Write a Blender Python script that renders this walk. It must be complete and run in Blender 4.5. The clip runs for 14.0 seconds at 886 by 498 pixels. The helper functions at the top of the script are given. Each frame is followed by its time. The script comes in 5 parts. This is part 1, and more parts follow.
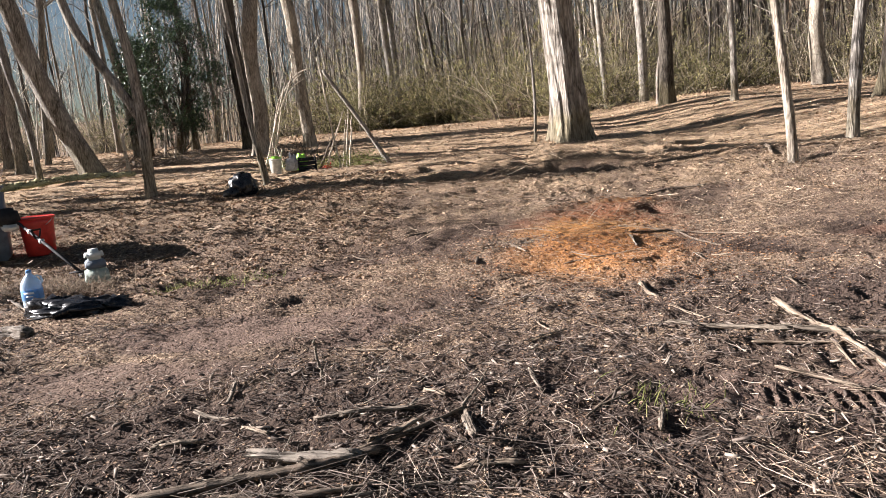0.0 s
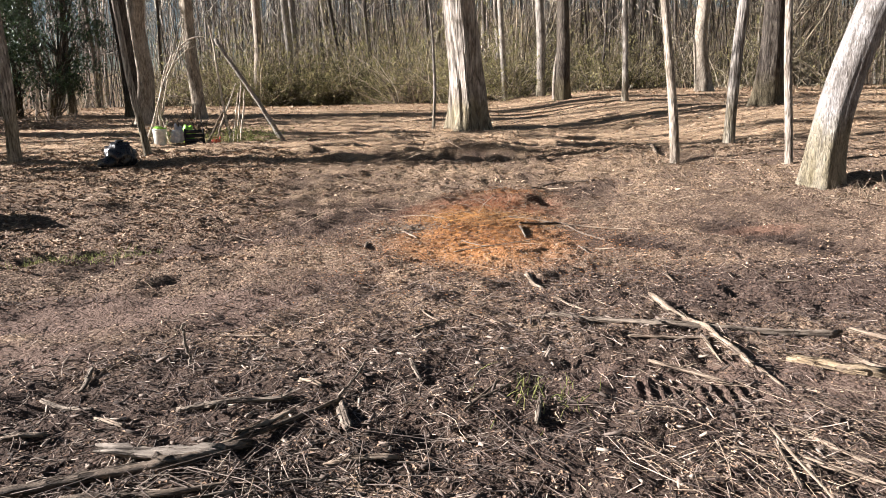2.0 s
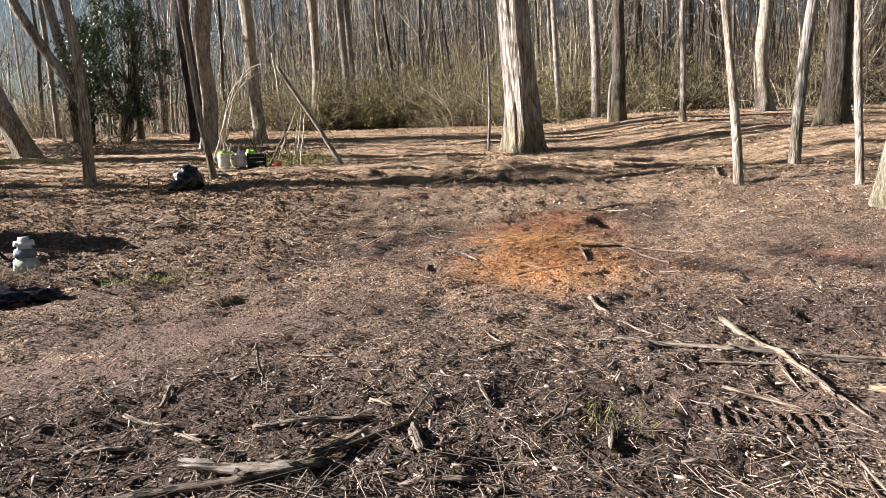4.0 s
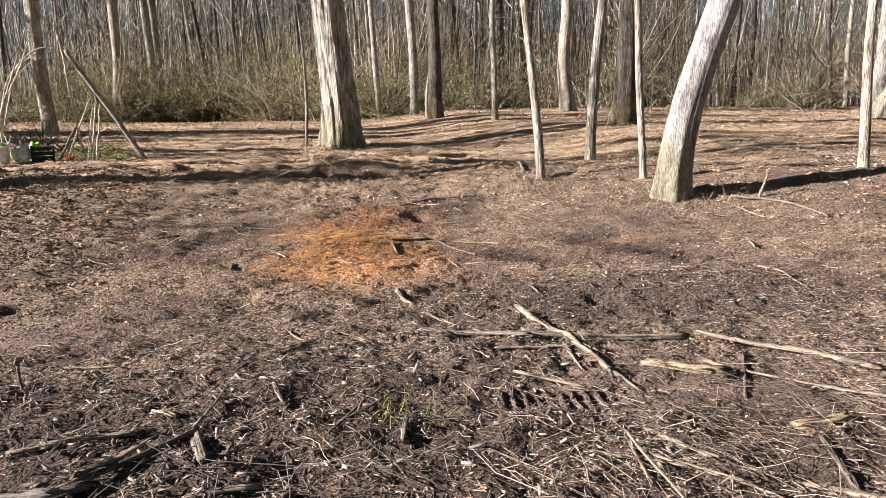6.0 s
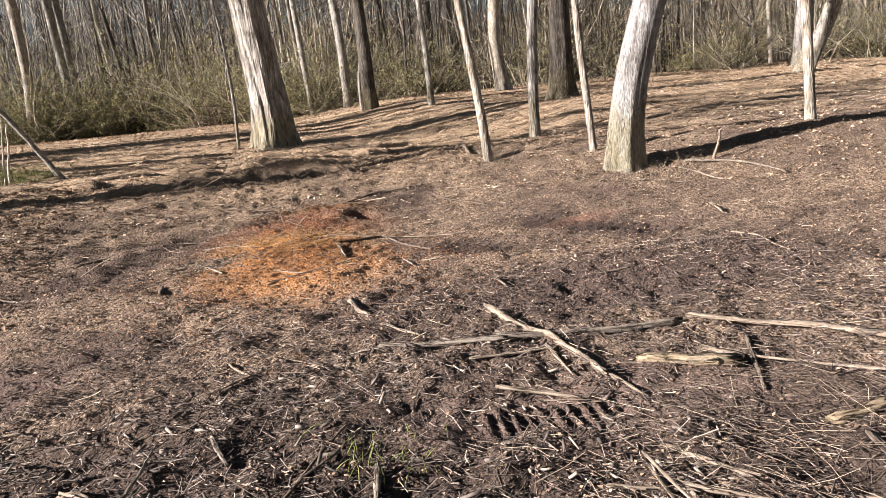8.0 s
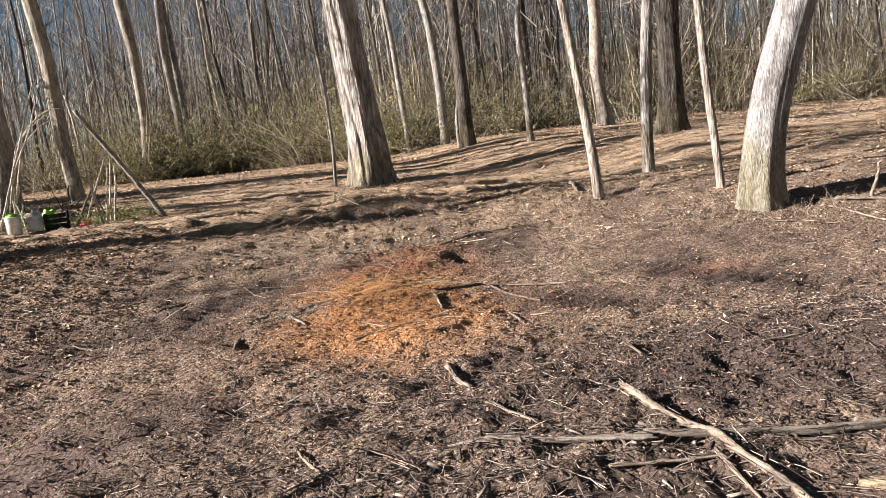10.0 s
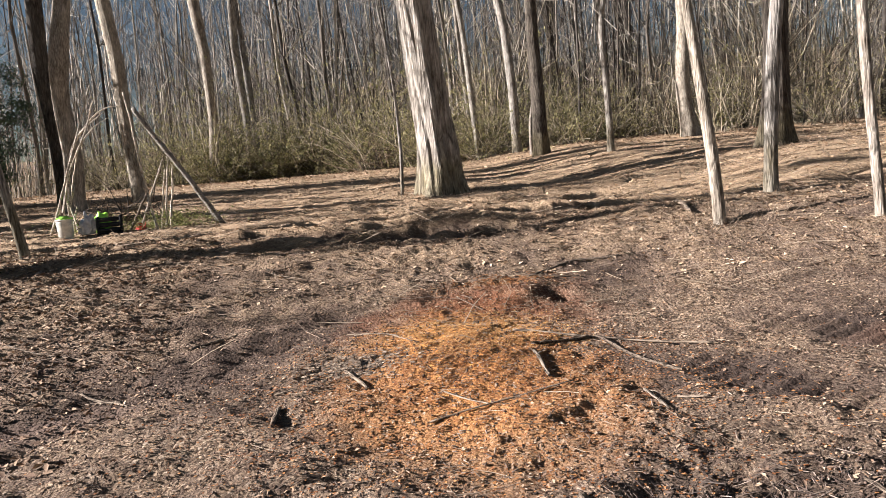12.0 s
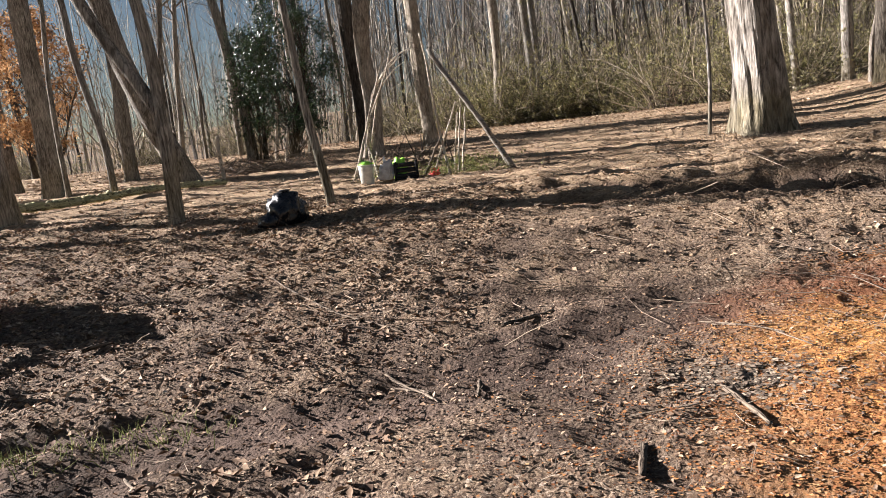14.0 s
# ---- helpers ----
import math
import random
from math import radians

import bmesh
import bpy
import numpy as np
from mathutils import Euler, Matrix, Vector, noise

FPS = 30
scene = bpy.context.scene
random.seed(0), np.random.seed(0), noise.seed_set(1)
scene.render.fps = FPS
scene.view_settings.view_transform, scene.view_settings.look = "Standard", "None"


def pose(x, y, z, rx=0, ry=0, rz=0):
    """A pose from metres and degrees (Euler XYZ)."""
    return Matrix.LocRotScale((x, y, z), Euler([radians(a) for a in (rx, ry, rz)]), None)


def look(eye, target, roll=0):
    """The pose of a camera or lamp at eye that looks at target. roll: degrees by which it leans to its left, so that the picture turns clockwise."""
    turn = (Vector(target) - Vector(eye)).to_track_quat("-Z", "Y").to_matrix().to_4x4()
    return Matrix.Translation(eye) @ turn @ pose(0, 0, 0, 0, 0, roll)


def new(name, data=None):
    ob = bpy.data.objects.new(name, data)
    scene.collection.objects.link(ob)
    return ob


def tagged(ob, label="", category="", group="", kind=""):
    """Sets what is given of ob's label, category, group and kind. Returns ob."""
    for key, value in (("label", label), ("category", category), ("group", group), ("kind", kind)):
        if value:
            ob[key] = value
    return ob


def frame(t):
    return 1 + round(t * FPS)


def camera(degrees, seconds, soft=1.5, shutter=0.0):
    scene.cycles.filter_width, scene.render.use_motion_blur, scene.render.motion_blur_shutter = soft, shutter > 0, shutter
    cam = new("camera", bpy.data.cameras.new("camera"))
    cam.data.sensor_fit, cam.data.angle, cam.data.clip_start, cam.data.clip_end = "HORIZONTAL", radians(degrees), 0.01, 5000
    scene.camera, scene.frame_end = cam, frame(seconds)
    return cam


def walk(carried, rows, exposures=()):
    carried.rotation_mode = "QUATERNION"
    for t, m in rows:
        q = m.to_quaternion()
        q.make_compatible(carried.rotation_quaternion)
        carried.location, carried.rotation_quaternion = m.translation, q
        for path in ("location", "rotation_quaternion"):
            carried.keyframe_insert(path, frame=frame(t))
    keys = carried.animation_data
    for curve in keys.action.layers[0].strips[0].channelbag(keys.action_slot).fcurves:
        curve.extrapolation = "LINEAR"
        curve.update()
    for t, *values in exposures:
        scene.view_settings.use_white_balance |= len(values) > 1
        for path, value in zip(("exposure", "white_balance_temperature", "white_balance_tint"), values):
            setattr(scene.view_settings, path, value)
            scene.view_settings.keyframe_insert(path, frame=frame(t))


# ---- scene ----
cam = camera(64.4, 14.0, soft=0.6)
PATH = [
    (0, (0.233, 0.393, 1.096), (0.181, 2.066, 0.803), -5.2),
    (0.5, (0.332, 0.477, 1.110), (0.425, 2.151, 0.836), -5.0),
    (1, (0.360, 0.510, 1.085), (0.565, 2.173, 0.792), -3.6),
    (1.5, (0.307, 0.495, 1.085), (0.525, 2.150, 0.764), -1.6),
    (2, (0.286, 0.499, 1.081), (0.483, 2.152, 0.738), -1.3),
    (2.5, (0.265, 0.498, 1.085), (0.426, 2.156, 0.745), -0.8),
    (2.7, (0.242, 0.498, 1.087), (0.379, 2.160, 0.756), -0.6),
    (4.8, (0.203, 0.446, 1.094), (0.267, 2.122, 0.813), -2.2),
    (5, (0.212, 0.437, 1.098), (0.343, 2.107, 0.815), -2.3),
    (5.5, (0.269, 0.479, 1.081), (0.637, 2.111, 0.782), -1.5),
    (6, (0.361, 0.516, 1.068), (0.844, 2.117, 0.761), -0.9),
    (6.5, (0.489, 0.614, 1.064), (0.979, 2.207, 0.731), -2.0),
    (7, (0.491, 0.736, 1.033), (0.991, 2.313, 0.640), -4.3),
    (7.2, (0.473, 0.812, 1.034), (1.033, 2.367, 0.638), -5.5),
    (9.3, (0.525, 1.379, 1.000), (1.132, 2.947, 0.749), -6.4),
    (9.5, (0.541, 1.492, 0.976), (1.096, 3.080, 0.738), -6.0),
    (10, (0.649, 1.768, 0.989), (1.045, 3.405, 0.760), -6.4),
    (10.5, (0.663, 2.032, 0.966), (1.104, 3.655, 0.716), -7.6),
    (11, (0.641, 2.357, 1.002), (1.234, 3.933, 0.768), -7.6),
    (11.5, (0.700, 2.721, 0.991), (1.161, 4.342, 0.773), -6.5),
    (12, (0.711, 3.064, 1.049), (0.966, 4.733, 0.850), -5.0),
    (12.5, (0.664, 3.371, 1.066), (0.902, 5.045, 0.886), -4.0),
    (13, (0.563, 3.708, 1.056), (0.518, 5.397, 0.864), -5.3),
    (13.5, (0.461, 3.962, 1.068), (0.133, 5.613, 0.828), -6.3),
    (14, (0.291, 4.210, 1.057), (-0.109, 5.840, 0.787), -6.6),
]
walk(cam, [(t, look(eye, target, roll)) for t, eye, target, roll in PATH],
     exposures=((0, 2.12), (2, 2.08), (5.5, 2.05), (9.5, 1.95), (12, 1.92), (14, 1.95)))

# ---- world, sun, exposure ----
SUN_ELEVATION, SHADOW_HEADING = 23.0, -4.0     # degrees; shadows run towards +x
world = bpy.data.worlds.new("sky")
scene.world = world
world.use_nodes = True
wt = world.node_tree
wt.nodes.clear()
sky = wt.nodes.new("ShaderNodeTexSky")
sky.sky_type, sky.sun_disc = "NISHITA", False
sky.sun_elevation = radians(SUN_ELEVATION)
sky.sun_rotation = radians(270 - SHADOW_HEADING)
sky.air_density, sky.dust_density, sky.ozone_density = 1.0, 0.6, 1.5
back = wt.nodes.new("ShaderNodeBackground")
back.inputs["Strength"].default_value = 0.0145
world_out = wt.nodes.new("ShaderNodeOutputWorld")
wt.links.new(sky.outputs[0], back.inputs[0])
wt.links.new(back.outputs[0], world_out.inputs[0])
sun = new("sun", bpy.data.lights.new("sun", "SUN"))
sun.data.energy, sun.data.angle, sun.data.color = 5.0, radians(0.4), (1.0, 0.94, 0.935)
h = radians(SHADOW_HEADING)
to_sun = Vector((-math.cos(h), -math.sin(h), math.tan(radians(SUN_ELEVATION))))
sun.matrix_world = look(to_sun * 40, (0, 0, 0))

# ---- materials ----
def material(name, rough=0.9, spec=0.2):
    m = bpy.data.materials.new(name)
    m.use_nodes = True
    b = m.node_tree.nodes["Principled BSDF"]
    b.inputs["Roughness"].default_value = rough
    b.inputs["Specular IOR Level"].default_value = spec
    return m, m.node_tree, b


def node(nt, kind, **sets):
    n = nt.nodes.new(kind)
    for k, v in sets.items():
        n.inputs[k].default_value = v
    return n


def ramp(nt, fac, *stops):
    r = nt.nodes.new("ShaderNodeValToRGB")
    e = r.color_ramp.elements
    while len(e) < len(stops):
        e.new(0.5)
    for el, (p, c) in zip(e, stops):
        el.position = p
        el.color = (*c, 1) if len(c) == 3 else c
    nt.links.new(fac, r.inputs[0])
    return r.outputs[0]


def mix(nt, fac, a, b, blend="MIX"):
    m = nt.nodes.new("ShaderNodeMix")
    m.data_type, m.blend_type = "RGBA", blend
    for sock, v in ((m.inputs[0], fac), (m.inputs[6], a), (m.inputs[7], b)):
        if isinstance(v, bpy.types.NodeSocket):
            nt.links.new(v, sock)
        elif isinstance(v, (int, float)):
            sock.default_value = v
        else:
            sock.default_value = (*v, 1)
    return m.outputs[2]


def math_node(nt, op, a, b=0.0, clamp=False):
    m = nt.nodes.new("ShaderNodeMath")
    m.operation, m.use_clamp = op, clamp
    for sock, v in zip(m.inputs, (a, b)):
        if isinstance(v, bpy.types.NodeSocket):
            nt.links.new(v, sock)
        else:
            sock.default_value = v
    return m.outputs[0]


def coords(nt, scale=(1, 1, 1), rot=(0, 0, 0)):
    c = nt.nodes.new("ShaderNodeTexCoord")
    m = nt.nodes.new("ShaderNodeMapping")
    m.inputs["Scale"].default_value = scale
    m.inputs["Rotation"].default_value = rot
    nt.links.new(c.outputs["Object"], m.inputs[0])
    return m.outputs[0]


def noise_tex(nt, vec, scale, detail=4.0, rough=0.6, dist=0.0):
    n = node(nt, "ShaderNodeTexNoise", Scale=scale, Detail=detail, Roughness=rough, Distortion=dist)
    nt.links.new(vec, n.inputs["Vector"])
    return n.outputs["Fac"]


def bump(nt, bsdf, height, strength=0.5, distance=0.02):
    b = node(nt, "ShaderNodeBump", Strength=strength, Distance=distance)
    nt.links.new(height, b.inputs["Height"])
    nt.links.new(b.outputs[0], bsdf.inputs["Normal"])


def bark(name, dark, mid, light, stretch=0.16, scale=26.0, moss=0.0, depth=0.03, cracked=0.55):
    """Furrowed bark: fissures drawn out along the trunk, patches of lichen, moss near the foot."""
    m, nt, b = material(name, 0.92, 0.15)
    v = coords(nt, (1, 1, stretch))
    fine = noise_tex(nt, v, scale, 6, 0.65, 0.6)
    coarse = noise_tex(nt, coords(nt, (1, 1, 0.5)), 2.2, 4, 0.6)
    vor = node(nt, "ShaderNodeTexVoronoi", Scale=scale * 0.6)
    vor.feature = "DISTANCE_TO_EDGE"
    nt.links.new(v, vor.inputs["Vector"])
    crack = ramp(nt, vor.outputs["Distance"], (0.0, (0, 0, 0)), (0.16, (1, 1, 1)))
    col = ramp(nt, fine, (0.36, dark), (0.5, mid), (0.64, light))
    blotch = noise_tex(nt, coords(nt, (1, 1, 0.35)), 7.0, 5, 0.65, 0.5)
    col = mix(nt, 1.0, col, ramp(nt, blotch, (0.36, (0.5, 0.47, 0.44)), (0.55, (1.0, 1.0, 1.0))), "MULTIPLY")
    col = mix(nt, math_node(nt, "MULTIPLY", ramp(nt, coarse, (0.45, (0, 0, 0)), (0.7, (1, 1, 1))), 0.5), col, light)
    col = mix(nt, cracked, col, mix(nt, 1.0, col, crack, "MULTIPLY"))
    if moss:
        sep = nt.nodes.new("ShaderNodeSeparateXYZ")
        nt.links.new(coords(nt), sep.inputs[0])
        low = ramp(nt, math_node(nt, "ADD", math_node(nt, "MULTIPLY", sep.outputs[2], 0.8), math_node(nt, "MULTIPLY", coarse, -0.9)), (0.0, (1, 1, 1)), (0.3, (0, 0, 0)))
        col = mix(nt, math_node(nt, "MULTIPLY", low, moss), col, ramp(nt, fine, (0.38, (0.07, 0.058, 0.026)), (0.62, (0.24, 0.2, 0.095))))
    info = nt.nodes.new("ShaderNodeObjectInfo")
    tone = ramp(nt, info.outputs["Random"], (0.0, (0.8, 0.8, 0.82)), (1.0, (1.0, 0.98, 0.93)))
    col = mix(nt, 1.0, col, tone, "MULTIPLY")
    nt.links.new(col, b.inputs["Base Color"])
    bump(nt, b, mix(nt, cracked, fine, crack), 0.8, depth)
    return m


M_BARK_GREY = bark("bark_grey", (0.075, 0.067, 0.06), (0.27, 0.247, 0.217), (0.50, 0.465, 0.415), stretch=0.12, scale=40, moss=0.35, cracked=0.3)
M_BARK_PALE = bark("bark_pale", (0.12, 0.10, 0.08), (0.34, 0.295, 0.24), (0.54, 0.485, 0.405), stretch=0.14, scale=44, cracked=0.25)
M_BARK_FLUTED = bark("bark_fluted", (0.10, 0.087, 0.075), (0.33, 0.295, 0.25), (0.58, 0.525, 0.455), stretch=0.1, scale=20, moss=0.6, depth=0.06, cracked=0.2)
M_BARK_WHITE = bark("bark_ashen", (0.15, 0.14, 0.132), (0.28, 0.267, 0.255), (0.43, 0.418, 0.405), stretch=0.22, scale=70, moss=0.6, depth=0.03, cracked=0.14)
M_BARK_DARK = bark("bark_dark", (0.03, 0.025, 0.021), (0.085, 0.072, 0.06), (0.17, 0.15, 0.125), stretch=0.12, scale=34, moss=0.3, cracked=0.35)


def island_colours(name, *stops, rough=0.85, spec=0.25, two_scale=True, translucent=0.0):
    """For many small loose pieces: each takes its own colour, with grain over it."""
    m, nt, b = material(name, rough, spec)
    geo = nt.nodes.new("ShaderNodeNewGeometry")
    col = ramp(nt, geo.outputs["Random Per Island"], *stops)
    if two_scale:
        n = noise_tex(nt, coords(nt), 90, 3)
        col = mix(nt, 1.0, col, ramp(nt, n, (0.3, (0.62, 0.6, 0.58)), (0.7, (1.1, 1.1, 1.1))), "MULTIPLY")
        broad = noise_tex(nt, coords(nt), 0.9, 3)
        col = mix(nt, 1.0, col, ramp(nt, broad, (0.35, (0.72, 0.70, 0.69)), (0.65, (1.08, 1.06, 1.02))), "MULTIPLY")
    nt.links.new(col, b.inputs["Base Color"])
    if translucent:
        t = nt.nodes.new("ShaderNodeBsdfTranslucent")
        nt.links.new(col, t.inputs[0])
        ms = nt.nodes.new("ShaderNodeMixShader")
        ms.inputs[0].default_value = translucent
        out = nt.nodes["Material Output"]
        nt.links.new(b.outputs[0], ms.inputs[1])
        nt.links.new(t.outputs[0], ms.inputs[2])
        nt.links.new(ms.outputs[0], out.inputs[0])
    return m


M_LEAF = island_colours("dry_leaf", (0.0, (0.14, 0.093, 0.068)), (0.4, (0.26, 0.18, 0.128)), (0.8, (0.40, 0.29, 0.205)), (0.97, (0.50, 0.385, 0.28)), (1.0, (0.60, 0.49, 0.38)), rough=0.85, spec=0.12)
M_SLOPE_LEAF = island_colours("golden_litter", (0.0, (0.19, 0.122, 0.078)), (0.3, (0.41, 0.285, 0.185)), (0.65, (0.58, 0.43, 0.295)), (1.0, (0.74, 0.60, 0.45)))
M_MULCH = island_colours("mulch_shred", (0.0, (0.04, 0.031, 0.027)), (0.45, (0.095, 0.073, 0.062)), (0.8, (0.22, 0.175, 0.15)), (1.0, (0.42, 0.35, 0.30)))
M_CHIP = island_colours("wood_chip", (0.0, (0.06, 0.045, 0.038)), (0.5, (0.15, 0.113, 0.093)), (0.85, (0.28, 0.215, 0.17)), (1.0, (0.46, 0.365, 0.285)))
M_STRAW = island_colours("dry_stem", (0.0, (0.09, 0.068, 0.052)), (0.5, (0.22, 0.17, 0.13)), (0.85, (0.40, 0.32, 0.24)), (1.0, (0.60, 0.50, 0.385)))
M_TWIG = island_colours("grey_twig", (0.0, (0.05, 0.04, 0.034)), (0.4, (0.13, 0.105, 0.09)), (0.8, (0.27, 0.225, 0.19)), (1.0, (0.46, 0.395, 0.33)))
M_ORANGE = island_colours("fresh_chip", (0.0, (0.20, 0.076, 0.033)), (0.4, (0.35, 0.145, 0.055)), (0.75, (0.47, 0.225, 0.09)), (1.0, (0.58, 0.35, 0.175)))
M_SAWDUST = island_colours("pale_sawdust", (0.0, (0.42, 0.18, 0.05)), (0.4, (0.60, 0.31, 0.10)), (0.8, (0.72, 0.43, 0.17)), (1.0, (0.80, 0.56, 0.29)))
M_CLOD = island_colours("dark_clod", (0.0, (0.04, 0.029, 0.024)), (0.6, (0.11, 0.077, 0.062)), (1.0, (0.20, 0.145, 0.12)))
M_BRUSH = island_colours("brush_stem", (0.0, (0.045, 0.036, 0.026)), (0.5, (0.15, 0.125, 0.085)), (0.8, (0.36, 0.305, 0.215)), (1.0, (0.62, 0.545, 0.42)), two_scale=False)
# wide range: pale stems paint in sunlit trunks, dark stems the unlit ones
M_WOODS = island_colours("woods_stem", (0.0, (0.035, 0.03, 0.026)), (0.45, (0.115, 0.10, 0.085)), (0.75, (0.31, 0.28, 0.24)), (1.0, (0.62, 0.575, 0.50)))
M_OLIVE = island_colours("olive_leaf", (0.0, (0.07, 0.07, 0.025)), (0.5, (0.21, 0.195, 0.08)), (1.0, (0.44, 0.395, 0.21)), two_scale=False, translucent=0.35)
M_HOLLY = island_colours("evergreen_leaf", (0.0, (0.012, 0.03, 0.012)), (0.6, (0.03, 0.065, 0.022)), (1.0, (0.065, 0.11, 0.035)), rough=0.35, spec=0.5, two_scale=False)
M_RUSSET = island_colours("russet_leaf", (0.0, (0.22, 0.10, 0.04)), (0.5, (0.40, 0.22, 0.10)), (1.0, (0.56, 0.37, 0.2)), two_scale=False, translucent=0.35)
M_GREEN = island_colours("weed_leaf", (0.0, (0.10, 0.11, 0.035)), (0.6, (0.22, 0.24, 0.08)), (1.0, (0.40, 0.38, 0.17)), two_scale=False, translucent=0.3)

# ---- shape helpers ----
def value_noise(x, y, seed=0):
    xi, yi = np.floor(x).astype(np.int64), np.floor(y).astype(np.int64)
    xf, yf = x - xi, y - yi
    u, v = xf * xf * (3 - 2 * xf), yf * yf * (3 - 2 * yf)

    def lattice(a, b):
        n = (a * 374761393 + b * 668265263 + seed * 974634777) & 0x7FFFFFFF
        n = ((n ^ (n >> 13)) * 1274126177) & 0x7FFFFFFF
        return ((n ^ (n >> 16)) & 0xFFFF) / 65535.0
    return ((lattice(xi, yi) * (1 - u) + lattice(xi + 1, yi) * u) * (1 - v)
            + (lattice(xi, yi + 1) * (1 - u) + lattice(xi + 1, yi + 1) * u) * v)


def fbm(x, y, octaves=4, seed=0):
    s, a = 0.0, 0.5
    for o in range(octaves):
        s = s + a * value_noise(x * 2 ** o, y * 2 ** o, seed + o * 7)
        a *= 0.5
    return s / (1 - 0.5 ** octaves) - 0.5


def ease(t):
    t = np.clip(t, 0, 1)
    return t * t * (3 - 2 * t)


def bell(x, y, cx, cy, rx, ry, turn=0.0):
    c, s = math.cos(radians(turn)), math.sin(radians(turn))
    u, v = ((x - cx) * c + (y - cy) * s) / rx, (-(x - cx) * s + (y - cy) * c) / ry
    return np.exp(-(u * u + v * v))


def land(x, y):
    """The lie of the land: a flat clearing, a low bank, then a slope that rises into the woods."""
    x, y = np.asarray(x, float), np.asarray(y, float)
    X, Y = x / 0.85, y / 0.85
    d = Y - 9.2 + 0.6 * np.maximum(X - 3.5, 0)
    return 0.85 * (-0.151 + 0.542 * ease(d / 4.5) + 0.858 * ease((Y - 19) / 20) + 0.55 * ease((X - 6) / 6) * ease((Y - 9) / 9)
                   + 0.128 * ease((-X - 2) / 10) * ease((Y - 8) / 12) + 0.095 * ease((Y - 28) / 22)) + (6.0 + 9.0 * ease((x + 16) / 30)) * ease((y - 48) / 80)


def tread(x, y):
    """Two patches of tyre or track tread pressed into the mud."""
    def bars(cx, cy, turn, length, width, pitch):
        c, s = math.cos(radians(turn)), math.sin(radians(turn))
        u, v = (x - cx) * c + (y - cy) * s, -(x - cx) * s + (y - cy) * c
        inside = ease((length - np.abs(u)) / 0.15) * ease((width - np.abs(v)) / 0.05)
        return inside * (0.5 + 0.5 * np.sin(u / pitch * 2 * math.pi + 5 * v))
    return 1.5 * bars(1.72, 3.17, -14, 0.36, 0.11, 0.055) + 1.1 * bars(3.95, 6.45, -70, 1.2, 0.24, 0.115) + 1.1 * bars(2.80, 6.22, -68, 0.6, 0.20, 0.115) + 0.7 * bars(3.2, 4.35, -8, 0.9, 0.3, 0.12)


def ground_z(x, y):
    x, y = np.asarray(x, float), np.asarray(y, float)
    z = land(x, y)
    near = np.exp(-((np.hypot(x - 1, y - 6)) / 22) ** 2)
    lumps = fbm(x * 0.9, y * 0.9, 3, 3) * 0.10 + fbm(x * 4.5, y * 4.5, 3, 9) * 0.09 + fbm(x * 13, y * 13, 3, 21) * 0.06
    muddy = np.clip(mud_mask(x, y) + bell(x, y, 1.45, 7.2, 1.3, 1.4) + 0.8 * bell(x, y, 3.6, 8.2, 1.6, 1.3), 0, 1.3)
    z = z + lumps * near * (1 - 0.45 * muddy) - 0.02 * muddy
    # ruts and ridges scraped along the bank and slope
    v = y - 0.12 * x + 0.5 * fbm(x * 0.5, y * 0.5, 2, 31)
    slope = ease((y - 9.5) / 2.5) * ease((30 - y) / 8)
    z = z + slope * (0.03 * np.sin(v * 2.1) + 0.14 * fbm(x * 0.35, v * 1.6, 3, 41) + 0.07 * fbm(x * 1.1, v * 4.2, 2, 43) + 0.10 * np.abs(fbm(x * 0.4, v * 3.0, 2, 47)) + 0.06 * fbm(x * 0.9, v * 7.5, 2, 48))
    # sawdust mound, hollow beside it, churned ditch on the bank
    z = z + 0.10 * bell(x, y, 1.45, 7.5, 0.75, 0.9) + 0.05 * bell(x, y, 2.1, 8.75, 0.55, 0.28, -20)
    z = z - 0.22 * bell(x, y, 2.46, 8.58, 0.11, 0.10, -30)
    z = z - 0.24 * bell(x, y, 2.35, 10.95, 0.5, 0.14, 12) + 0.12 * bell(x, y, 2.2, 11.4, 0.9, 0.2, 10)
    z = z - 0.13 * rut_streaks(x, y) + 0.05 * rut_streaks(x, y - 0.24)
    z = z + (fbm(x * 9, y * 9, 3, 91) * 0.10 - 0.012) * soil_mask(x, y) * near * (1 - 0.7 * muddy)
    z = z - 0.25 * bell(x, y, -8.8, 14.5, 0.9, 0.35, 30)
    z = z - 0.026 * tread(x, y) - 0.035 * wheel_tracks(x, y)
    return z


def mud_mask(x, y):
    m = bell(x, y, -1.25, 4.95, 1.0, 0.42, 12) + bell(x, y, -1.75, 4.2, 0.7, 0.35, 20) + 0.4 * bell(x, y, 3.2, 4.5, 0.9, 0.4, -12) + 1.0 * bell(x, y, 2.80, 6.22, 0.5, 0.24, -68) + 1.0 * bell(x, y, 3.95, 6.45, 1.1, 0.28, -70)
    m = m + 0.7 * bell(x, y, 1.9, 3.2, 0.8, 0.3, -10) + 0.6 * bell(x, y, -1.2, 7.0, 0.8, 0.3, 15)
    return np.clip(m * 1.3, 0, 1)


